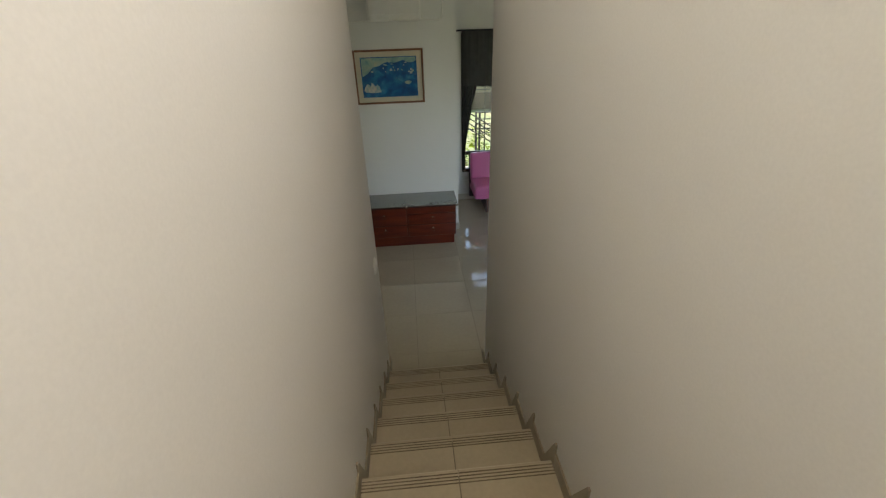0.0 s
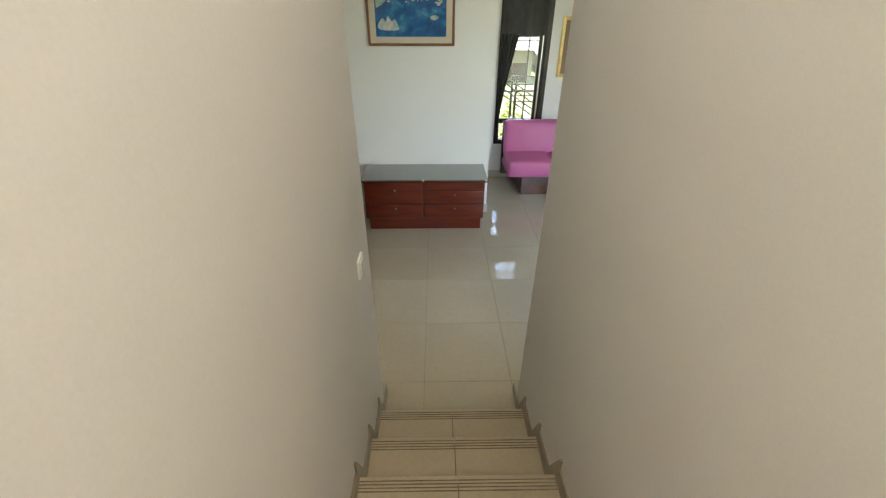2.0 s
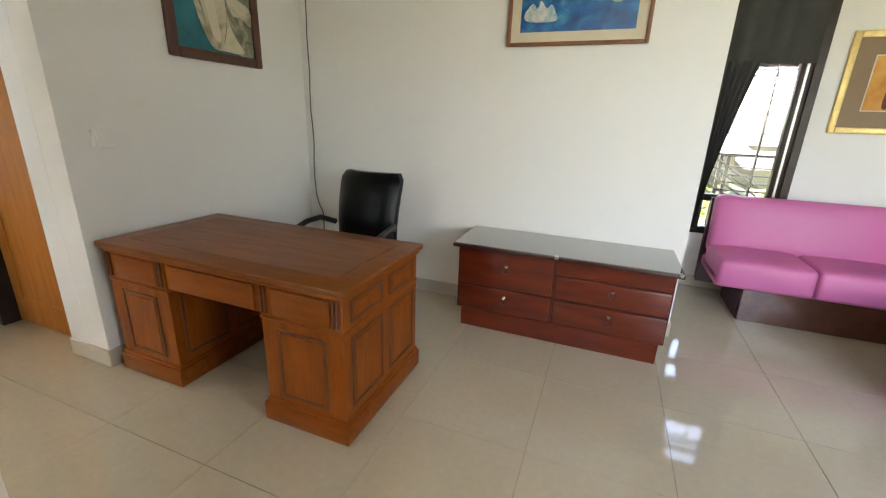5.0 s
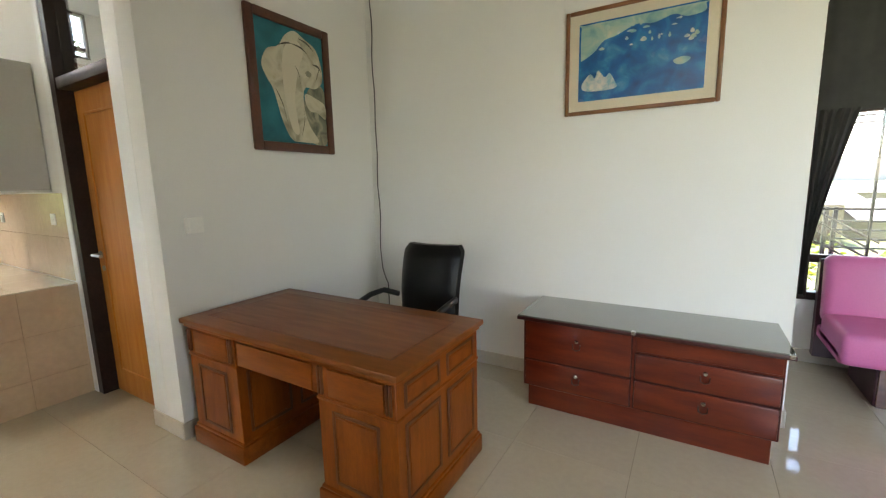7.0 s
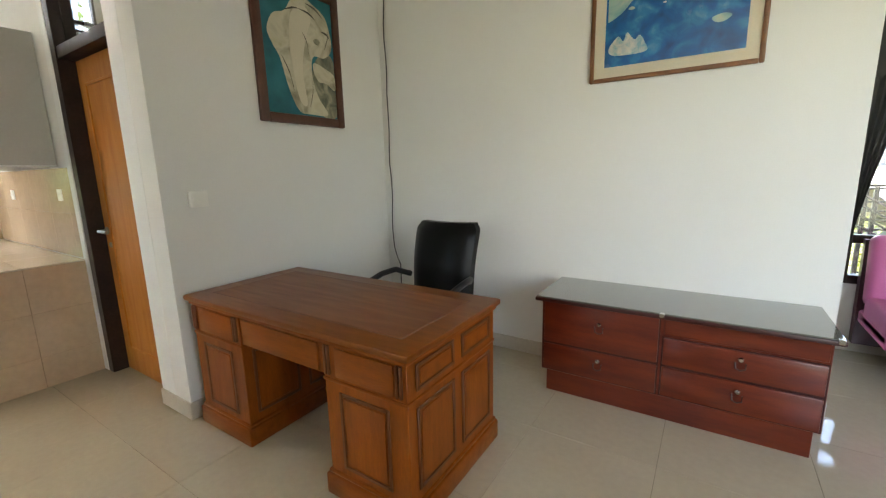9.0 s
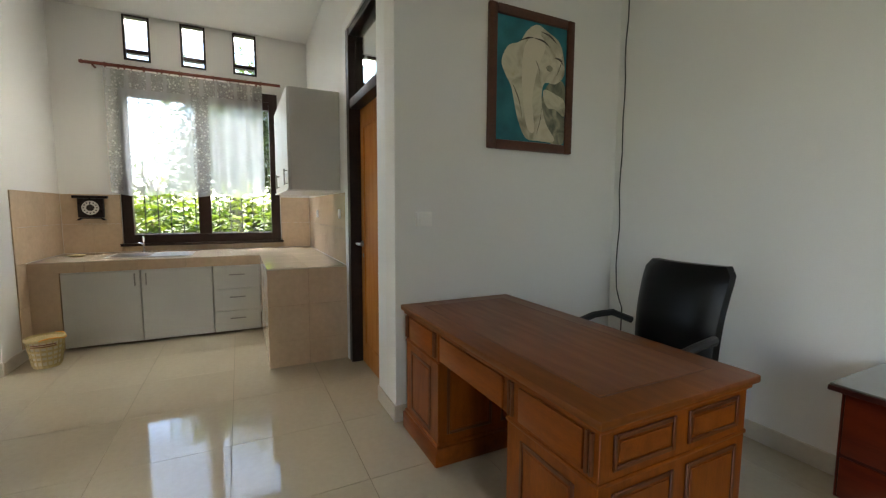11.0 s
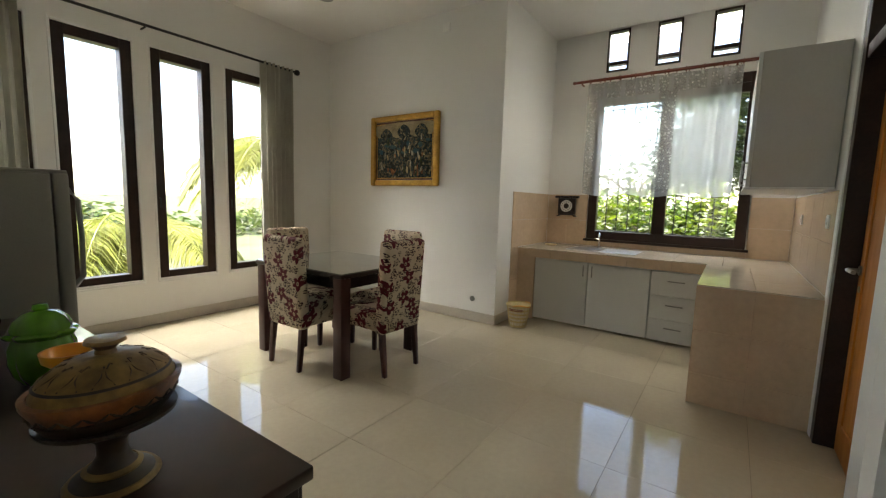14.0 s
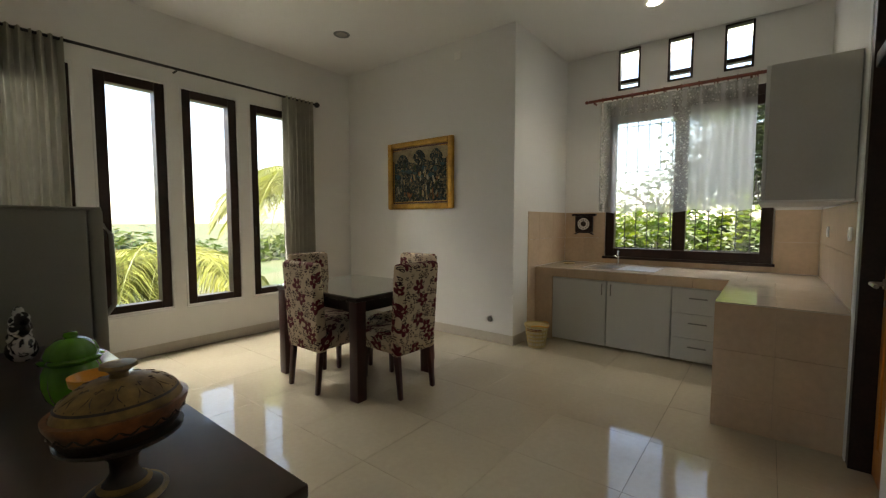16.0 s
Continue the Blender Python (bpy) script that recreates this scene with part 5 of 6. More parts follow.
part("rod", tube([(XK + 0.08, 2.1, 2.825), (XK + 0.08, 3.99, 2.825)], 0.017, 10), RODRED, krod)
for k in range(10):
    y = 2.26 + k * 0.168
    part("ring", tube([(XK + 0.08 + 0.024 * math.cos(q), y, 2.82 + 0.027 * math.sin(q)) for q in [2 * math.pi * j / 10 for j in range(11)]], 0.0055, 5), RODRED, krod)
bm = lathe([(0.0, -0.06), (0.016, -0.05), (0.022, -0.03), (0.012, -0.012), (0.02, 0), (0.012, 0.008)], 12)
bm.transform(pose(XK + 0.08, 2.1, 2.825, -90, 0, 0))
part("finial", bm, RODRED, krod)
for y in (2.16, 3.72):
    part("bracket", tube([(XK, y, 2.8), (XK + 0.08, y, 2.8), (XK + 0.08, y, 2.83)], 0.011, 8), RODRED, krod)
for k in range(14):
    y = 2.26 + k * 0.115
    pts = [(XK + 0.08 + 0.021 * math.cos(a * math.pi / 5), y, 2.818 + 0.024 * math.sin(a * math.pi / 5)) for a in range(11)]
    part("ring", tube(pts, 0.0045, 5), RODRED, krod)


def socket(where, label, name="wall_socket"):
    ob = tagged(new(name), label, "socket")
    ob.matrix_world = where
    part("plate", box(-0.042, 0.042, -0.009, 0, -0.042, 0.042, 0.004, 2), WHITEPL, ob)
    bm = lathe([(0.024, 0), (0.024, 0.004), (0.02, 0.002), (0.0, 0.001)], 16)
    bm.transform(pose(0, -0.009, 0, 90, 0, 0))
    part("outlet", bm, PLASTIC if "dark" in label else WHITEPL, ob)


socket(pose(-5.02, YD - 0.01, 1.26, 0, 0, 0), "white power socket on the kitchen tiles")
socket(pose(-3.83, YD - 0.01, 1.27, 0, 0, 0), "white power socket on the kitchen tiles")
ob = tagged(new("wall_socket"), "round dark power socket low on the white wall", "socket")
ob.matrix_world = pose(XP, 1.497, 0.253, 0, 0, 90)
bm = lathe([(0.03, 0), (0.03, 0.012), (0.022, 0.014), (0.0, 0.006)], 18)
bm.transform(pose(0, 0, 0, 90, 0, 0))
part("plate", bm, STEEL, ob)
tagged(part("wall_sensor", box(XP, XP + 0.02, 1.0, 1.09, 3.19, 3.28, 0.006, 2), WHITEPL), "small white sensor box high on the wall", "sensor")

basket = thing("waste_basket", -4.42, 2.0, 0, "straw-coloured slotted plastic waste basket on the floor", "basket")
part("base", lathe([(0.0, 0.004), (0.085, 0.004), (0.09, 0.02), (0.087, 0.03), (0.0, 0.02)], 24), STRAW, basket)
part("rim", lathe([(0.12, 0.225), (0.13, 0.23), (0.132, 0.25), (0.122, 0.255), (0.116, 0.24)], 28), STRAW, basket)
part("liner", lathe([(0.084, 0.03), (0.112, 0.225), (0.114, 0.225), (0.086, 0.03)], 24), CREAM, basket)
part("handle", tube([(0.128 * math.cos(q), 0.128 * math.sin(q), 0.245 + 0.012 * math.sin(3 * q)) for q in [math.pi * j / 12 for j in range(13)]], 0.006, 6), YELLOW, basket, "orange carrying handle")
for z in (0.19, 0.205):
    bm = lathe([(0.1215 + 0.1 * (z - 0.2), z), (0.1225 + 0.1 * (z - 0.2), z + 0.008)], 36)
    bmesh.ops.delete(bm, geom=[v for v in bm.verts if not -0.6 < math.atan2(v.co.y, v.co.x) < 0.9], context="VERTS")
    part("printed_band", bm, RODRED, basket, "red printed marks")
for z in (0.06, 0.1, 0.14, 0.18):
    r = 0.09 + 0.03 * (z - 0.02) / 0.21
    part("band", lathe([(r, z), (r + 0.004, z + 0.004), (r + 0.004, z + 0.014), (r, z + 0.018)], 24), STRAW, basket)
for k in range(18):
    a = 2 * math.pi * k / 18
    part("slat", tube([(0.091 * math.cos(a), 0.091 * math.sin(a), 0.02), (0.121 * math.cos(a), 0.121 * math.sin(a), 0.23)], 0.0045, 4), STRAW, basket)


def downlight(x, y, lit):
    d = thing("ceiling_light", x, y, CZ, "small round recessed ceiling light, " + ("switched on" if lit else "switched off"), "ceiling light")
    part("trim_ring", lathe([(0.062, -0.003), (0.085, -0.006), (0.09, 0.0), (0.088, 0.002), (0.06, 0.002)], 28), WHITEPL if lit else STEEL, d)
    part("bulb", lathe([(0.0, -0.004), (0.058, -0.0035), (0.06, 0.0)], 24), LAMPON if lit else LAMPOFF, d)


downlight(-4.77, 2.98, True)
downlight(-3.375, 0.115, False)
kl = bpy.data.lights.new("kitchen_bulb", "SPOT")
kl.energy, kl.spot_size, kl.spot_blend, kl.shadow_soft_size, kl.color = 5, radians(120), 0.6, 0.05, (1, 0.96, 0.88)
klo = new("kitchen_bulb", kl)
klo.matrix_world = look((-4.77, 2.98, CZ - 0.03), (-4.77, 2.98, 0))

# ---- dining ----
table = thing("dining_table", -2.745, 1.06, 0, "dark red-brown dining table with a glass top in reflection grey", "dining table")
part("apron", box(-0.39, 0.39, -0.47, 0.47, 0.66, 0.755, 0.004, 1), ESPRESSO, table)
part("tabletop", box(-0.455, 0.455, -0.535, 0.535, 0.755, 0.785, 0.005, 2), ESPRESSO, table)
part("glass_top", box(-0.45, 0.45, -0.53, 0.53, 0.7855, 0.792, 0.002, 1), TOPGLASS, table, "glass with its grey reflection put into the colour")
for sx in (-1, 1):
    for sy in (-1, 1):
        bm = box(-0.045, 0.045, -0.045, 0.045, 0, 0.755, 0.006, 2)
        bm.transform(Matrix.Translation((sx * 0.4, sy * 0.48, 0)))
        part("leg", bm, REDDARK, table)

dchair = thing("dining_chair", -2.45, 1.03, 0, "high-backed dining chair in cream floral cloth with dark legs", "chair", rz=-90, group="chairs round the table")
bm = cushion(-0.215, 0.215, -0.29, 0.2, 0.34, 0.465, 0.02, 0.03)
part("seat", bm, FLORAL, dchair)
bm = cushion(-0.215, 0.215, -0.36, 0.345, -0.045, 0.045, 0.008, 0.028)
bm.transform(pose(0, 0.215, 0.685, 86, 0, 0))
part("backrest", bm, FLORAL, dchair)
part("piping", tube([(-0.205, 0.2, 0.36), (-0.207, 0.225, 0.7), (-0.2, 0.245, 1.03), (0.2, 0.245, 1.03), (0.207, 0.225, 0.7), (0.205, 0.2, 0.36)], 0.005, 5), FLORAL, dchair)
for sx in (-1, 1):
    for y, lean in ((-0.25, 0), (0.2, 0.035)):
        bm = bmesh.new()
        box(-0.022, 0.022, -0.022, 0.022, 0, 0.35, 0.004, 1, bm)
        for v in bm.verts:
            k = 1 - v.co.z / 0.35
            v.co.x *= 1 - 0.25 * k
            v.co.y = v.co.y * (1 - 0.25 * k) + lean * k
        bm.transform(Matrix.Translation((sx * 0.18, y, 0)))
        part("leg", bm, REDDARK, dchair)
copy_thing(dchair, pose(-2.735, 1.555, 0, 0, 0, -2))
copy_thing(dchair, pose(-2.77, 0.53, 0, 0, 0, 180))
copy_thing(dchair, pose(-3.18, 1.2, 0, 0, 0, 91))

pic, d = picture("framed_village_painting", "dense dark Balinese-style painting in a deep gilt frame", 1.06, 0.85, 0.072, 0.06, GOLD, pose(XP, 0.47, 1.5, 0, 0, 90), JUNGLE, 0.028, BROWNFRAME, GOLD)
patch(pic, "tan_sky", [(-0.42, 0.745), (0.42, 0.745), (0.42, 0.6), (0.3, 0.62), (0.2, 0.58), (0.05, 0.62), (-0.1, 0.58), (-0.25, 0.62), (-0.42, 0.6)], d, mat("tan_paint", (0.38, 0.31, 0.18), 0.85, 0, 9, 0.2, 60, 0.1))
for x, top in ((-0.28, 0.7), (0.0, 0.735), (0.27, 0.725)):
    patch(pic, "dark_tree", [(x - 0.02, 0.4), (x - 0.05, 0.56), (x - 0.1, top - 0.09), (x - 0.06, top - 0.03), (x, top), (x + 0.06, top - 0.03), (x + 0.1, top - 0.1), (x + 0.04, 0.56), (x + 0.02, 0.4)], d - 0.002, JUNGLE)
rnd = random.Random(41)
BLUEP = mat("dull_blue_paint", (0.012, 0.06, 0.085), 0.85, 0, 14, 0.4, 60, 0.1, second=(0.06, 0.1, 0.09))
STROKES = [mat(n, c, 0.85, 0, 20, 0.35, 90, 0.1) for n, c in (("sand_paint", (0.5, 0.37, 0.2)), ("clay_paint", (0.32, 0.13, 0.05)), ("chalk_paint", (0.48, 0.44, 0.33)), ("moss_paint", (0.05, 0.07, 0.025)))]
for k in range(9):
    x, z = -0.36 + k * 0.09 + rnd.uniform(-0.02, 0.02), rnd.uniform(0.38, 0.54)
    w_, h_ = rnd.uniform(0.03, 0.06), rnd.uniform(0.012, 0.035)
    patch(pic, "blue_patch", [(x - w_, z), (x - w_ * 0.2, z + h_), (x + w_, z + h_ * 0.2), (x + w_ * 0.3, z - h_)], d - 0.003, BLUEP)
for k in range(46):
    x, z = rnd.uniform(-0.4, 0.4), 0.15 + 0.27 * rnd.random() ** 1.4 + (0.16 if k % 7 == 0 else 0)
    w_, h_, lean = rnd.uniform(0.006, 0.016), rnd.uniform(0.018, 0.05), rnd.uniform(-0.02, 0.02)
    patch(pic, "paint_stroke", [(x - w_, z - h_), (x - w_ * 0.8 + lean, z + h_ * 0.6), (x + lean, z + h_), (x + w_ + lean * 0.5, z + h_ * 0.3), (x + w_ * 0.7, z - h_)], d - 0.004 - 0.0001 * k, STROKES[k % 4])

crod = thing("curtain_rod", 0, 0, 0, "long black curtain rod over the tall windows", "curtain rod")
part("rod", tube([(-3.66, YS + 0.085, 2.87), (-0.5, YS + 0.085, 2.87)], 0.013, 10), BLACKIRON, crod)
bm = lathe([(0.013, 0), (0.03, 0.012), (0.036, 0.035), (0.025, 0.06), (0.0, 0.075)], 12)
bm.transform(pose(-3.66, YS + 0.085, 2.87, 0, -90, 0))
part("finial", bm, BLACKIRON, crod)
for x in (-3.63, -2.05, -0.6):
    part("bracket", tube([(x, YS, 2.85), (x, YS + 0.085, 2.85), (x, YS + 0.085, 2.875)], 0.009, 6), BLACKIRON, crod)
for x0, x1, sd in ((-3.62, -3.2, 21), (-1.2, -0.45, 22)):
    dr = thing("curtain", 0, 0, 0, "heavy grey pleated floor-length curtain", "curtain", group="grey curtains")
    part("cloth", drape(x0, x1, 0.03, 2.885, YS + 0.085, "x", 7 if sd == 21 else 12, 0.045, zn=16, seed=sd), DRAPE, dr)

fr = thing("refrigerator", -0.68, 0.91, 0, "grey one-door refrigerator beside the sideboard", "refrigerator")
part("body", box(-0.21, 0.27, -0.29, 0.29, 0.03, 1.405, 0.012, 3), FRIDGE, fr)
fd = part("door", box(-0.275, -0.215, -0.29, 0.29, 0.05, 1.41, 0.016, 3), FRIDGE, fr)
part("handle", tube([(-0.275, 0.25, 0.85), (-0.31, 0.255, 0.9), (-0.315, 0.255, 1.1), (-0.31, 0.255, 1.28), (-0.275, 0.25, 1.33)], 0.012, 8), STEEL, fd)
part("top_cap", box(-0.27, 0.265, -0.285, 0.285, 1.405, 1.42, 0.006, 2), FRIDGE, fr)

sb = thing("sideboard", -0.64, 2.173, 0, "long dark brown lacquered sideboard against the stair wall", "sideboard")
part("top", box(-0.225, 0.27, -0.952, 0.952, 0.722, 0.754, 0.004, 2), DARKTOP, sb)
part("carcass", box(-0.2, 0.268, -0.935, 0.935, 0.06, 0.722, 0.003, 1), ESPRESSO, sb)
part("plinth", box(-0.185, 0.23, -0.92, 0.92, 0, 0.06, 0.003, 1), REDDARK, sb)
for k in range(4):
    y0 = -0.93 + k * 0.465
    dd = part("door", box(-0.216, -0.2005, y0 + 0.003, y0 + 0.462, 0.075, 0.712, 0.004, 1), ESPRESSO, sb)
    bm = lathe([(0.006, 0), (0.006, 0.012), (0.014, 0.02), (0.0, 0.026)], 12)
    bm.transform(pose(-0.216, y0 + (0.42 if k % 2 == 0 else 0.045), 0.45, 0, -90, 0))
    part("knob", bm, STEEL, dd)

tu = thing("tureen", -0.598, 2.845, 0.754, "ochre glazed lidded tureen on a dark pedestal stand", "tureen", rz=15)
stand = part("stand", lathe([(0.076, 0.0), (0.078, 0.006), (0.06, 0.02), (0.05, 0.026), (0.035, 0.04), (0.025, 0.06), (0.026, 0.085), (0.045, 0.11), (0.09, 0.128), (0.112, 0.14), (0.113, 0.147), (0.1, 0.143), (0.0, 0.135)], 40), OCHREDARK, tu)
part("gilt_line", lathe([(0.0775, 0.002), (0.08, 0.006), (0.074, 0.013), (0.07, 0.013)], 40), OCHRE, stand)
part("gilt_line", lathe([(0.049, 0.027), (0.05, 0.031), (0.041, 0.037), (0.04, 0.034)], 32), OCHRE, stand)
bowl = part("bowl", lathe([(0.05, 0.14), (0.08, 0.148), (0.108, 0.17), (0.121, 0.196), (0.122, 0.206), (0.112, 0.207), (0.105, 0.195)], 44, sx=1.06, sy=0.9), CLAY, tu, "russet bowl with an ochre rim")
part("foot_ring", lathe([(0.095, 0.141), (0.1, 0.15), (0.111, 0.167), (0.106, 0.167)], 44, sx=1.06, sy=0.9), OCHREDARK, bowl)
lid = part("lid", lathe([(0.11, 0.203), (0.109, 0.21), (0.098, 0.232), (0.07, 0.252), (0.035, 0.262), (0.018, 0.264)], 44, sx=1.06, sy=0.9), OCHRE, tu, "ochre lid with an incised leaf pattern")
part("knob", lathe([(0.019, 0.262), (0.016, 0.272), (0.024, 0.28), (0.034, 0.285), (0.032, 0.292), (0.0, 0.296)], 24), OCHRE, lid)


LIDLINE = mat("lid_line", (0.09, 0.045, 0.014), 0.6, 0, 30, 0.3, 80, 0.1)


def lid_height(r):
    prof = [(0.109, 0.21), (0.098, 0.232), (0.07, 0.252), (0.035, 0.262), (0.018, 0.264)]
    for (r0, z0), (r1, z1) in zip(prof, prof[1:]):
        if r0 >= r >= r1:
            return z0 + (z1 - z0) * (r0 - r) / (r0 - r1)
    return 0.264


for k in range(12):
    a = 2 * math.pi * k / 12
    for path in ([(a - 0.16, 0.1), (a - 0.05, 0.085), (a, 0.062)], [(a + 0.16, 0.1), (a + 0.05, 0.085), (a, 0.062)], [(a + 0.06, 0.07), (a + 0.13, 0.055), (a + 0.2, 0.06)]):
        part("incised_line", tube([(1.06 * r * math.cos(q), 0.9 * r * math.sin(q), lid_height(r) + 0.0002) for q, r in path], 0.0014, 4), LIDLINE, lid)
part("incised_ring", lathe([(0.104, 0.2215), (0.105, 0.2225), (0.102, 0.2265), (0.101, 0.2255)], 44, sx=1.06, sy=0.9), OCHREDARK, lid)
for k in range(20):
    a = 2 * math.pi * k / 20
    part("scallop", tube([(1.06 * 0.113 * math.cos(a + q), 0.9 * 0.113 * math.sin(a + q), 0.176 + h) for q, h in ((-0.15, 0.008), (-0.08, 0.0), (0, -0.004), (0.08, 0.0), (0.15, 0.008))], 0.0025, 4), OCHREDARK, bowl)

jar = thing("green_jar", -0.64, 2.15, 0.754, "bright green glazed lidded jar with a bulging body", "jar")


def lobed(profile, lobes, depth, n=72):
    """A turned shape pressed into lobes, like a melon."""
    b = lathe(profile, n)
    for v in b.verts:
        k = 1 - depth * (1 - abs(math.cos(0.5 * lobes * math.atan2(v.co.y, v.co.x))))
        v.co.x, v.co.y = v.co.x * k, v.co.y * k
    return b


part("body", lobed([(0.05, 0), (0.055, 0.008), (0.07, 0.03), (0.08, 0.07), (0.079, 0.11), (0.07, 0.132), (0.066, 0.136)], 8, 0.1), GREEN, jar)
part("collar", lobed([(0.066, 0.136), (0.082, 0.142), (0.088, 0.152), (0.08, 0.157), (0.06, 0.156)], 8, 0.16), GREEN, jar, "frilled leaf collar")
jl = part("lid", lobed([(0.07, 0.157), (0.072, 0.17), (0.062, 0.192), (0.04, 0.21), (0.016, 0.216)], 8, 0.08), GREEN, jar)
part("knob", lathe([(0.012, 0.212), (0.02, 0.222), (0.017, 0.234), (0.0, 0.238)], 20), GREEN, jl)
cup = thing("orange_bowl", -0.66, 2.33, 0.754, "small orange bowl on a short foot", "bowl")
part("bowl", lathe([(0.034, 0), (0.028, 0.03), (0.026, 0.07), (0.045, 0.09), (0.062, 0.105), (0.066, 0.13), (0.061, 0.13), (0.045, 0.1), (0.0, 0.092)], 30), YELLOW, cup)

bm = bmesh.new()
for x, y, z, r, sz in ((0, 0, 0.05, 0.055, 1.0), (0.0, 0.05, 0.075, 0.042, 1.2), (0, -0.045, 0.09, 0.045, 1.0), (0, 0.0, 0.14, 0.04, 1.0), (0.01, 0.06, 0.15, 0.036, 1.1), (0, 0.07, 0.19, 0.027, 1.2), (0.0, -0.05, 0.16, 0.034, 1.2), (0, -0.03, 0.205, 0.02, 1.4), (0, -0.065, 0.2, 0.018, 1.5)):
    own = bmesh.new()
    bmesh.ops.create_icosphere(own, subdivisions=2, radius=r)
    for v in own.verts:
        v.co = Vector((x + v.co.x, y + v.co.y, max(0.0, z + v.co.z * sz)))
    merge(bm, own)
fig = part("figurine", bm, FIG)
rm = fig.modifiers.new("joined", "REMESH")
rm.mode, rm.voxel_size, rm.use_smooth_shade = "VOXEL", 0.004, True
fig.matrix_world = pose(-0.6, 1.45, 0.754)
tagged(fig, "small black and white ceramic figurine on the sideboard", "figurine")

# ---- outdoors ----
structure("ground", box(-400, 400, -400, 400, -0.6, -0.55), GRASS, "grassy ground outside the house", "ground")
structure("terrace", box(-1.5, 8.0, YL + 1.21, 9.7, -0.55, -0.15), CONCRETE, "pale paved terrace outside the lounge", "terrace")

# made up and out of view: blocks part of the sky reflected in the floor
pergola = thing("pergola", 0, 0, -0.15, "unseen dark pergola added to trim the sky's reflection on the lounge floor", "pergola")
for x in (-0.45, 3.3):
    part("post", box(x - 0.06, x + 0.06, 9.16, 9.28, 0, 3.05, 0.006, 1), FRAMEDARK, pergola)
part("reflection_block", box(-0.6, 3.45, 9.2, 9.26, 2.24, 2.96, 0.006, 1), FRAMEDARK, pergola)
for k in range(6):
    part("slat", box(-0.6, 3.45, 7.7 + k * 0.26, 7.73 + k * 0.26, 3.05, 3.1, 0.004, 1), FRAMEDARK, pergola)
for x in (-0.45, 3.3):
    part("rafter", box(x - 0.04, x + 0.04, 7.47, 9.3, 3.15, 3.27, 0.004, 1), FRAMEDARK, pergola)


def leaves(bm, rnd_, c, spread, n, size, flat=0.6):
    for _ in range(n):
        p = Vector((rnd_.gauss(0, spread[0]), rnd_.gauss(0, spread[1]), rnd_.gauss(0, spread[2]))) + c
        t = Euler((rnd_.uniform(-flat, flat) + 0.3, rnd_.uniform(-flat, flat), rnd_.uniform(0, 6.28))).to_matrix()
        s = size * rnd_.uniform(0.6, 1.3)
        bm.faces.new([bm.verts.new(p + t @ (Vector(q) * s)) for q in ((-0.5, 0, 0), (0, 0.26, 0.06), (0.55, 0, -0.05), (0, -0.26, 0.06))])


def loose(name, bm, material):
    me = bpy.data.meshes.new(name)
    bm.to_mesh(me)
    bm.free()
    me.materials.append(material)
    return new(name, me)


rnd = random.Random(11)
bm = bmesh.new()
for k in range(250):
    leaves(bm, rnd, Vector((rnd.uniform(-7.9, -7.0), rnd.uniform(0.6, 5.4), rnd.uniform(-0.4, 1.45))), (0.16, 0.16, 0.14), 42, 0.14)
tagged(loose("hedge", bm, HEDGE), "bright yellow-green clipped hedge outside the kitchen window", "hedge", kind="stuff")


def tree(x, y, h, crown, n, seed, material, label):
    r_ = random.Random(seed)
    t = thing("tree", x, y, -0.55, label, "tree")
    bm = tube([(0, 0, 0), (0.1, 0.05, h * 0.4), (0.05, 0.1, h * 0.7), (0.1, 0, h)], 0.16, 8, r2=0.04)
    for k in range(7):
        a, z = r_.uniform(0, 6.28), h * r_.uniform(0.45, 0.9)
        tube([(0.07, 0.05, z), (0.6 * math.cos(a), 0.6 * math.sin(a), z + 0.5), (1.3 * math.cos(a), 1.3 * math.sin(a), z + 0.8)], 0.06, 6, bm, 0.015)
    part("trunk", bm, BARK, t)
    bm = bmesh.new()
    for k in range(n):
        a, rr = r_.uniform(0, 6.28), crown * math.sqrt(r_.random())
        leaves(bm, r_, Vector((rr * math.cos(a), rr * math.sin(a), h * 0.55 + r_.random() * h * 0.6)), (0.22, 0.22, 0.18), 30, 0.16)
    c = loose("crown", bm, material)
    c.parent = t
    return t


tree(-12.0, 3.4, 4.3, 1.35, 330, 5, TREELEAF, "leafy tree behind the hedge")
tree(-11.5, 5.4, 4.6, 1.7, 280, 9, TREELEAF, "leafy tree beside the hedge")
tree(-13.5, 1.4, 2.6, 1.2, 50, 6, TREELEAF, "small tree far behind the hedge")


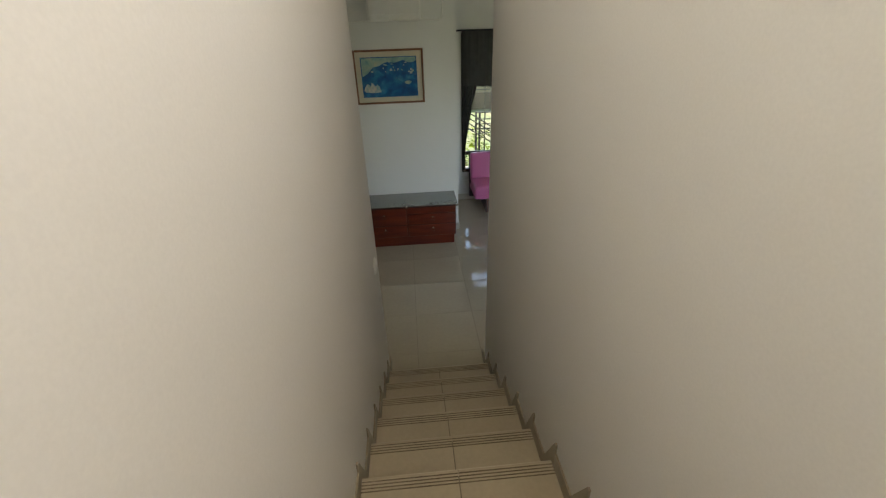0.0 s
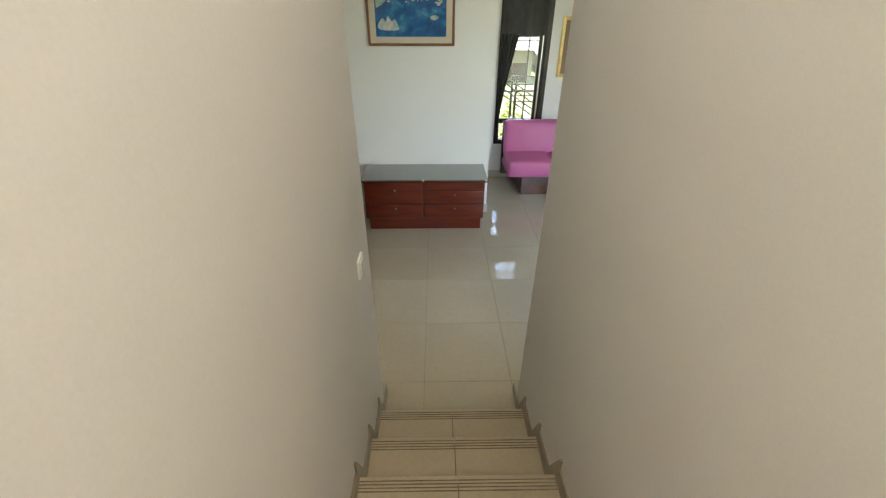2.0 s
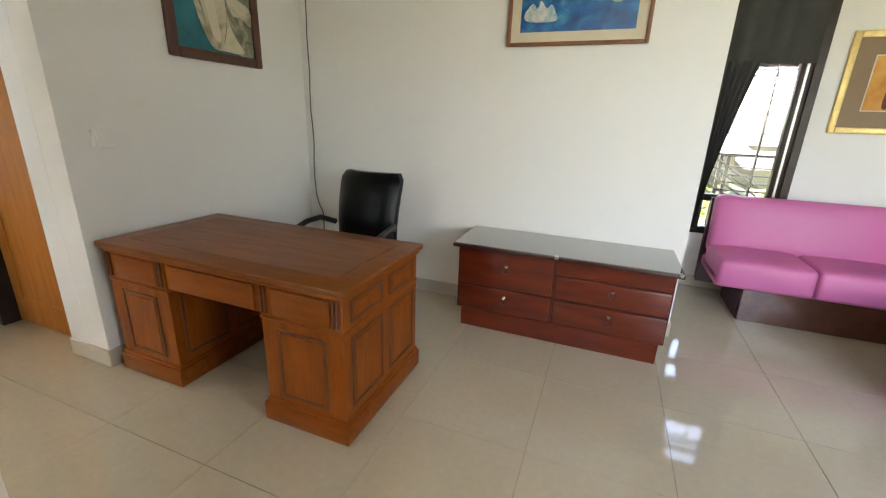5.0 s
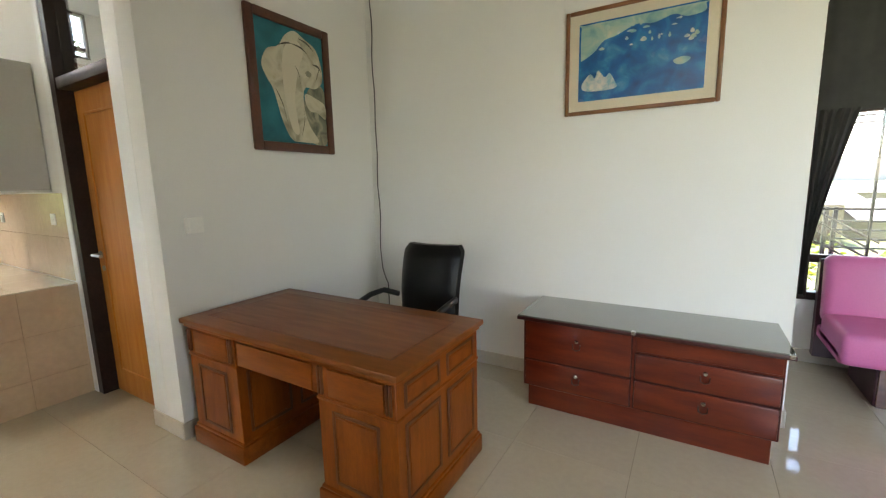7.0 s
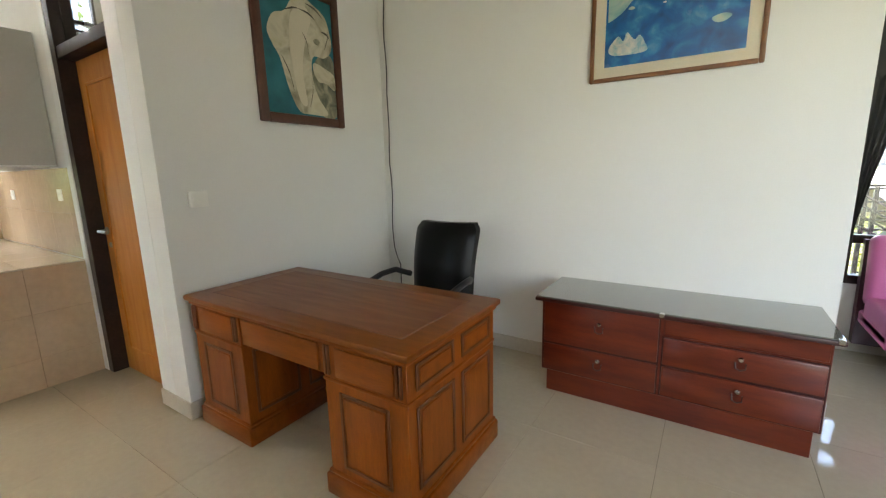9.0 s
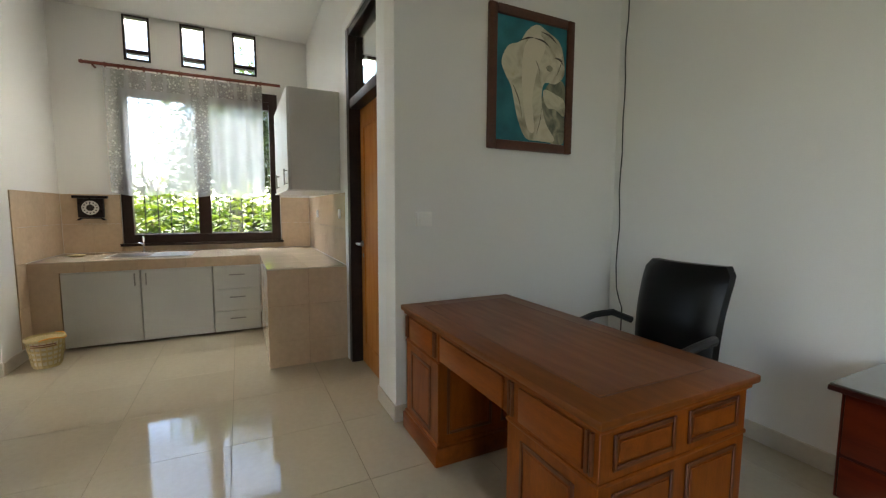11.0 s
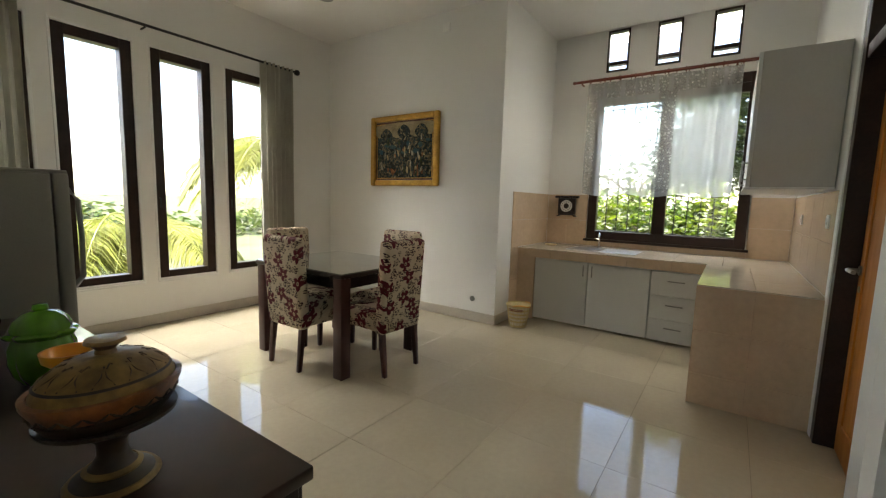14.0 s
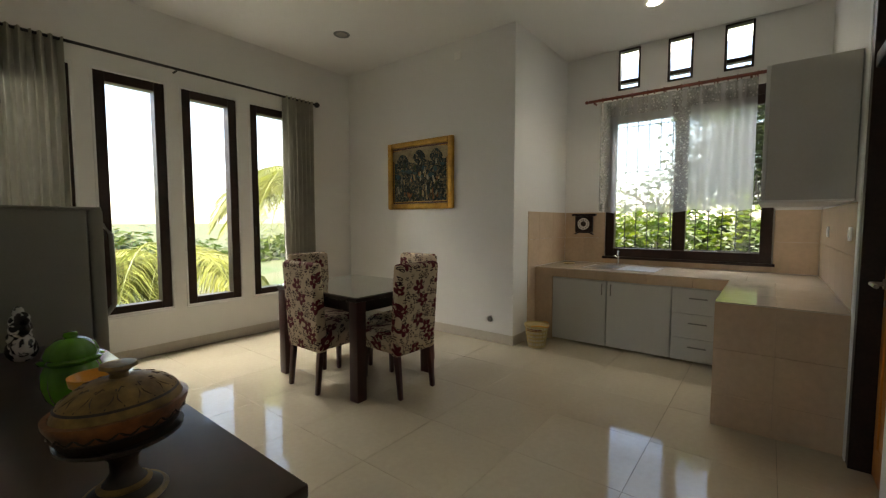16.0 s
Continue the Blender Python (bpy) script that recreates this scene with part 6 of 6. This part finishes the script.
def palm(x, y, z0, z1, n, reach, seed, label):
    r_ = random.Random(seed)
    t = thing("palm_tree", x, y, z0, label, "palm tree")
    h = z1 - z0
    part("trunk", tube([(0.25, 0.1, 0), (0.12, 0.05, h * 0.4), (0.03, 0, h * 0.75), (0, 0, h)], 0.17, 10, r2=0.1), BARK, t)
    for k in range(n):
        a = 2 * math.pi * k / n + r_.uniform(-0.2, 0.2)
        lift, L = r_.uniform(0.1, 0.95), reach * r_.uniform(0.8, 1.15)
        d = Vector((math.cos(a), math.sin(a), 0))
        side = Vector((-math.sin(a), math.cos(a), 0))
        bm = bmesh.new()
        pts = []
        for j in range(15):
            s = j / 14
            pts.append(d * (L * (s - 0.18 * s * s)) + Vector((0, 0, h + L * (lift * s - (0.55 + lift * 0.75) * s * s))))
        tube(pts, 0.022, 5, bm, 0.004)
        for j in range(3, 52):
            s = j / 52
            i = min(13, int(s * 14))
            p = pts[i].lerp(pts[i + 1], s * 14 - i)
            ll = L * 0.36 * math.sin(math.pi * min(1, 0.12 + s * 0.85)) * r_.uniform(0.85, 1.1)
            for sg in (-1, 1):
                tip = p + side * (sg * ll * 0.62) + d * (ll * 0.35) + Vector((0, 0, -ll * r_.uniform(0.45, 0.75)))
                mid = p.lerp(tip, 0.45) + Vector((0, 0, ll * 0.12))
                w = d * 0.017
                va, vb, vc, vd, ve = [bm.verts.new(q) for q in (p - w * 0.5, p + w * 0.5, mid + w, tip, mid - w)]
                bm.faces.new((va, vb, vc, ve))
                bm.faces.new((ve, vc, vd))
        f = loose("frond", bm, PALMLEAF)
        f.parent = t
    return t


palm(-5.7, -3.9, -0.55, 2.15, 30, 2.4, 31, "coconut palm with drooping yellow-green fronds outside")
palm(-3.1, -4.2, -0.55, 0.62, 18, 2.1, 32, "low palm with arching fronds outside the windows")
palm(-1.6, -4.4, -0.55, 0.5, 18, 2.1, 33, "low palm with arching fronds outside the windows")

bm = bmesh.new()
for k in range(170):
    x = rnd.uniform(-16, 9)
    leaves(bm, rnd, Vector((x, rnd.uniform(-19, -15), rnd.uniform(-0.5, 0.25 + 0.3 * math.sin(x * 0.9) + 0.2 * math.sin(x * 2.3)))), (0.45, 0.4, 0.3), 34, 0.42)
tagged(loose("far_bushes", bm, TREELEAF), "line of green bushes beyond the palms", "bush", kind="stuff")

rail = thing("balustrade", 0, 0, -0.15, "black iron balustrade with a sloping stair rail", "railing")
for x in (0.6, 1.5, 1.58, 3.2, 4.5):
    part("post", box(x - 0.02, x + 0.02, 9.5, 9.55, 0, 1.25, 0.004, 1), BLACKIRON, rail)
for z in (0.3, 0.78, 0.88, 0.98, 1.08, 1.22):
    part("rail", box(1.5, 4.5, 9.515, 9.535, z, z + 0.02, 0.003, 1), BLACKIRON, rail)
for dz in (0, 0.16, 0.32, 0.48):
    part("stair_rail", tube([(0.6, 9.45, 1.72 - dz * 0.7), (1.95, 9.45, 0.86 - dz * 0.7)], 0.014, 6), BLACKIRON, rail)
bm = bmesh.new()
for k in range(60):
    leaves(bm, rnd, Vector((rnd.uniform(-0.5, 5.5), rnd.uniform(9.9, 10.7), rnd.uniform(-0.4, 0.62))), (0.15, 0.15, 0.12), 36, 0.12)
tagged(loose("shrubs", bm, HEDGE), "yellow-green shrubs behind the terrace railing", "shrub", kind="stuff")


def house(x, y, w, dpt, h, label, rise=0.4):
    hs = thing("house", x, y, -2.0, label, "house")
    part("wall", box(-w / 2, w / 2, -dpt / 2, dpt / 2, 0, h, 0), YELLOWWALL, hs, soft=False)
    part("roof", prism([(-dpt / 2 - 0.5, h - 0.1), (0, h + rise), (dpt / 2 + 0.5, h - 0.1), (0, h + rise - 0.15)], -w / 2 - 0.5, w / 2 + 0.5, "x"), ROOFGREY, hs, soft=False)
    for k in range(3):
        u = -w / 3 + k * w / 3
        wd = part("window", box(u - 0.5, u + 0.5, -dpt / 2 - 0.05, -dpt / 2 + 0.02, h - 1.9, h - 0.6), FRAMEDARK, hs, soft=False)
        part("sill", box(u - 0.6, u + 0.6, -dpt / 2 - 0.15, -dpt / 2, h - 2.0, h - 1.9), TRIM, wd, soft=False)


house(1.75, 22, 4.2, 6, 2.75, "pale yellow house with a grey roof beyond the garden")
house(8.2, 23.5, 6.4, 5, 2.2, "pale yellow house with a grey roof beyond the garden")
house(12, 52, 14, 8, 2.2, "far pale house with a grey roof")
bm = bmesh.new()
prev = None
for k in range(60):
    x = -300 + k * 10
    z = 6.5 + 5 * noise.noise(Vector((x * 0.012, 3, 0))) + 1.5 * noise.noise(Vector((x * 0.05, 7, 0)))
    cur = (bm.verts.new((x, 190, -6)), bm.verts.new((x, 195, z)), bm.verts.new((x, 230, z - 2)))
    if prev:
        bm.faces.new((prev[0], cur[0], cur[1], prev[1]))
        bm.faces.new((prev[1], cur[1], cur[2], prev[2]))
    prev = cur
structure("backdrop", bm, HILL, "hazy blue-green hills on the horizon", "hill")

lay_tiles()
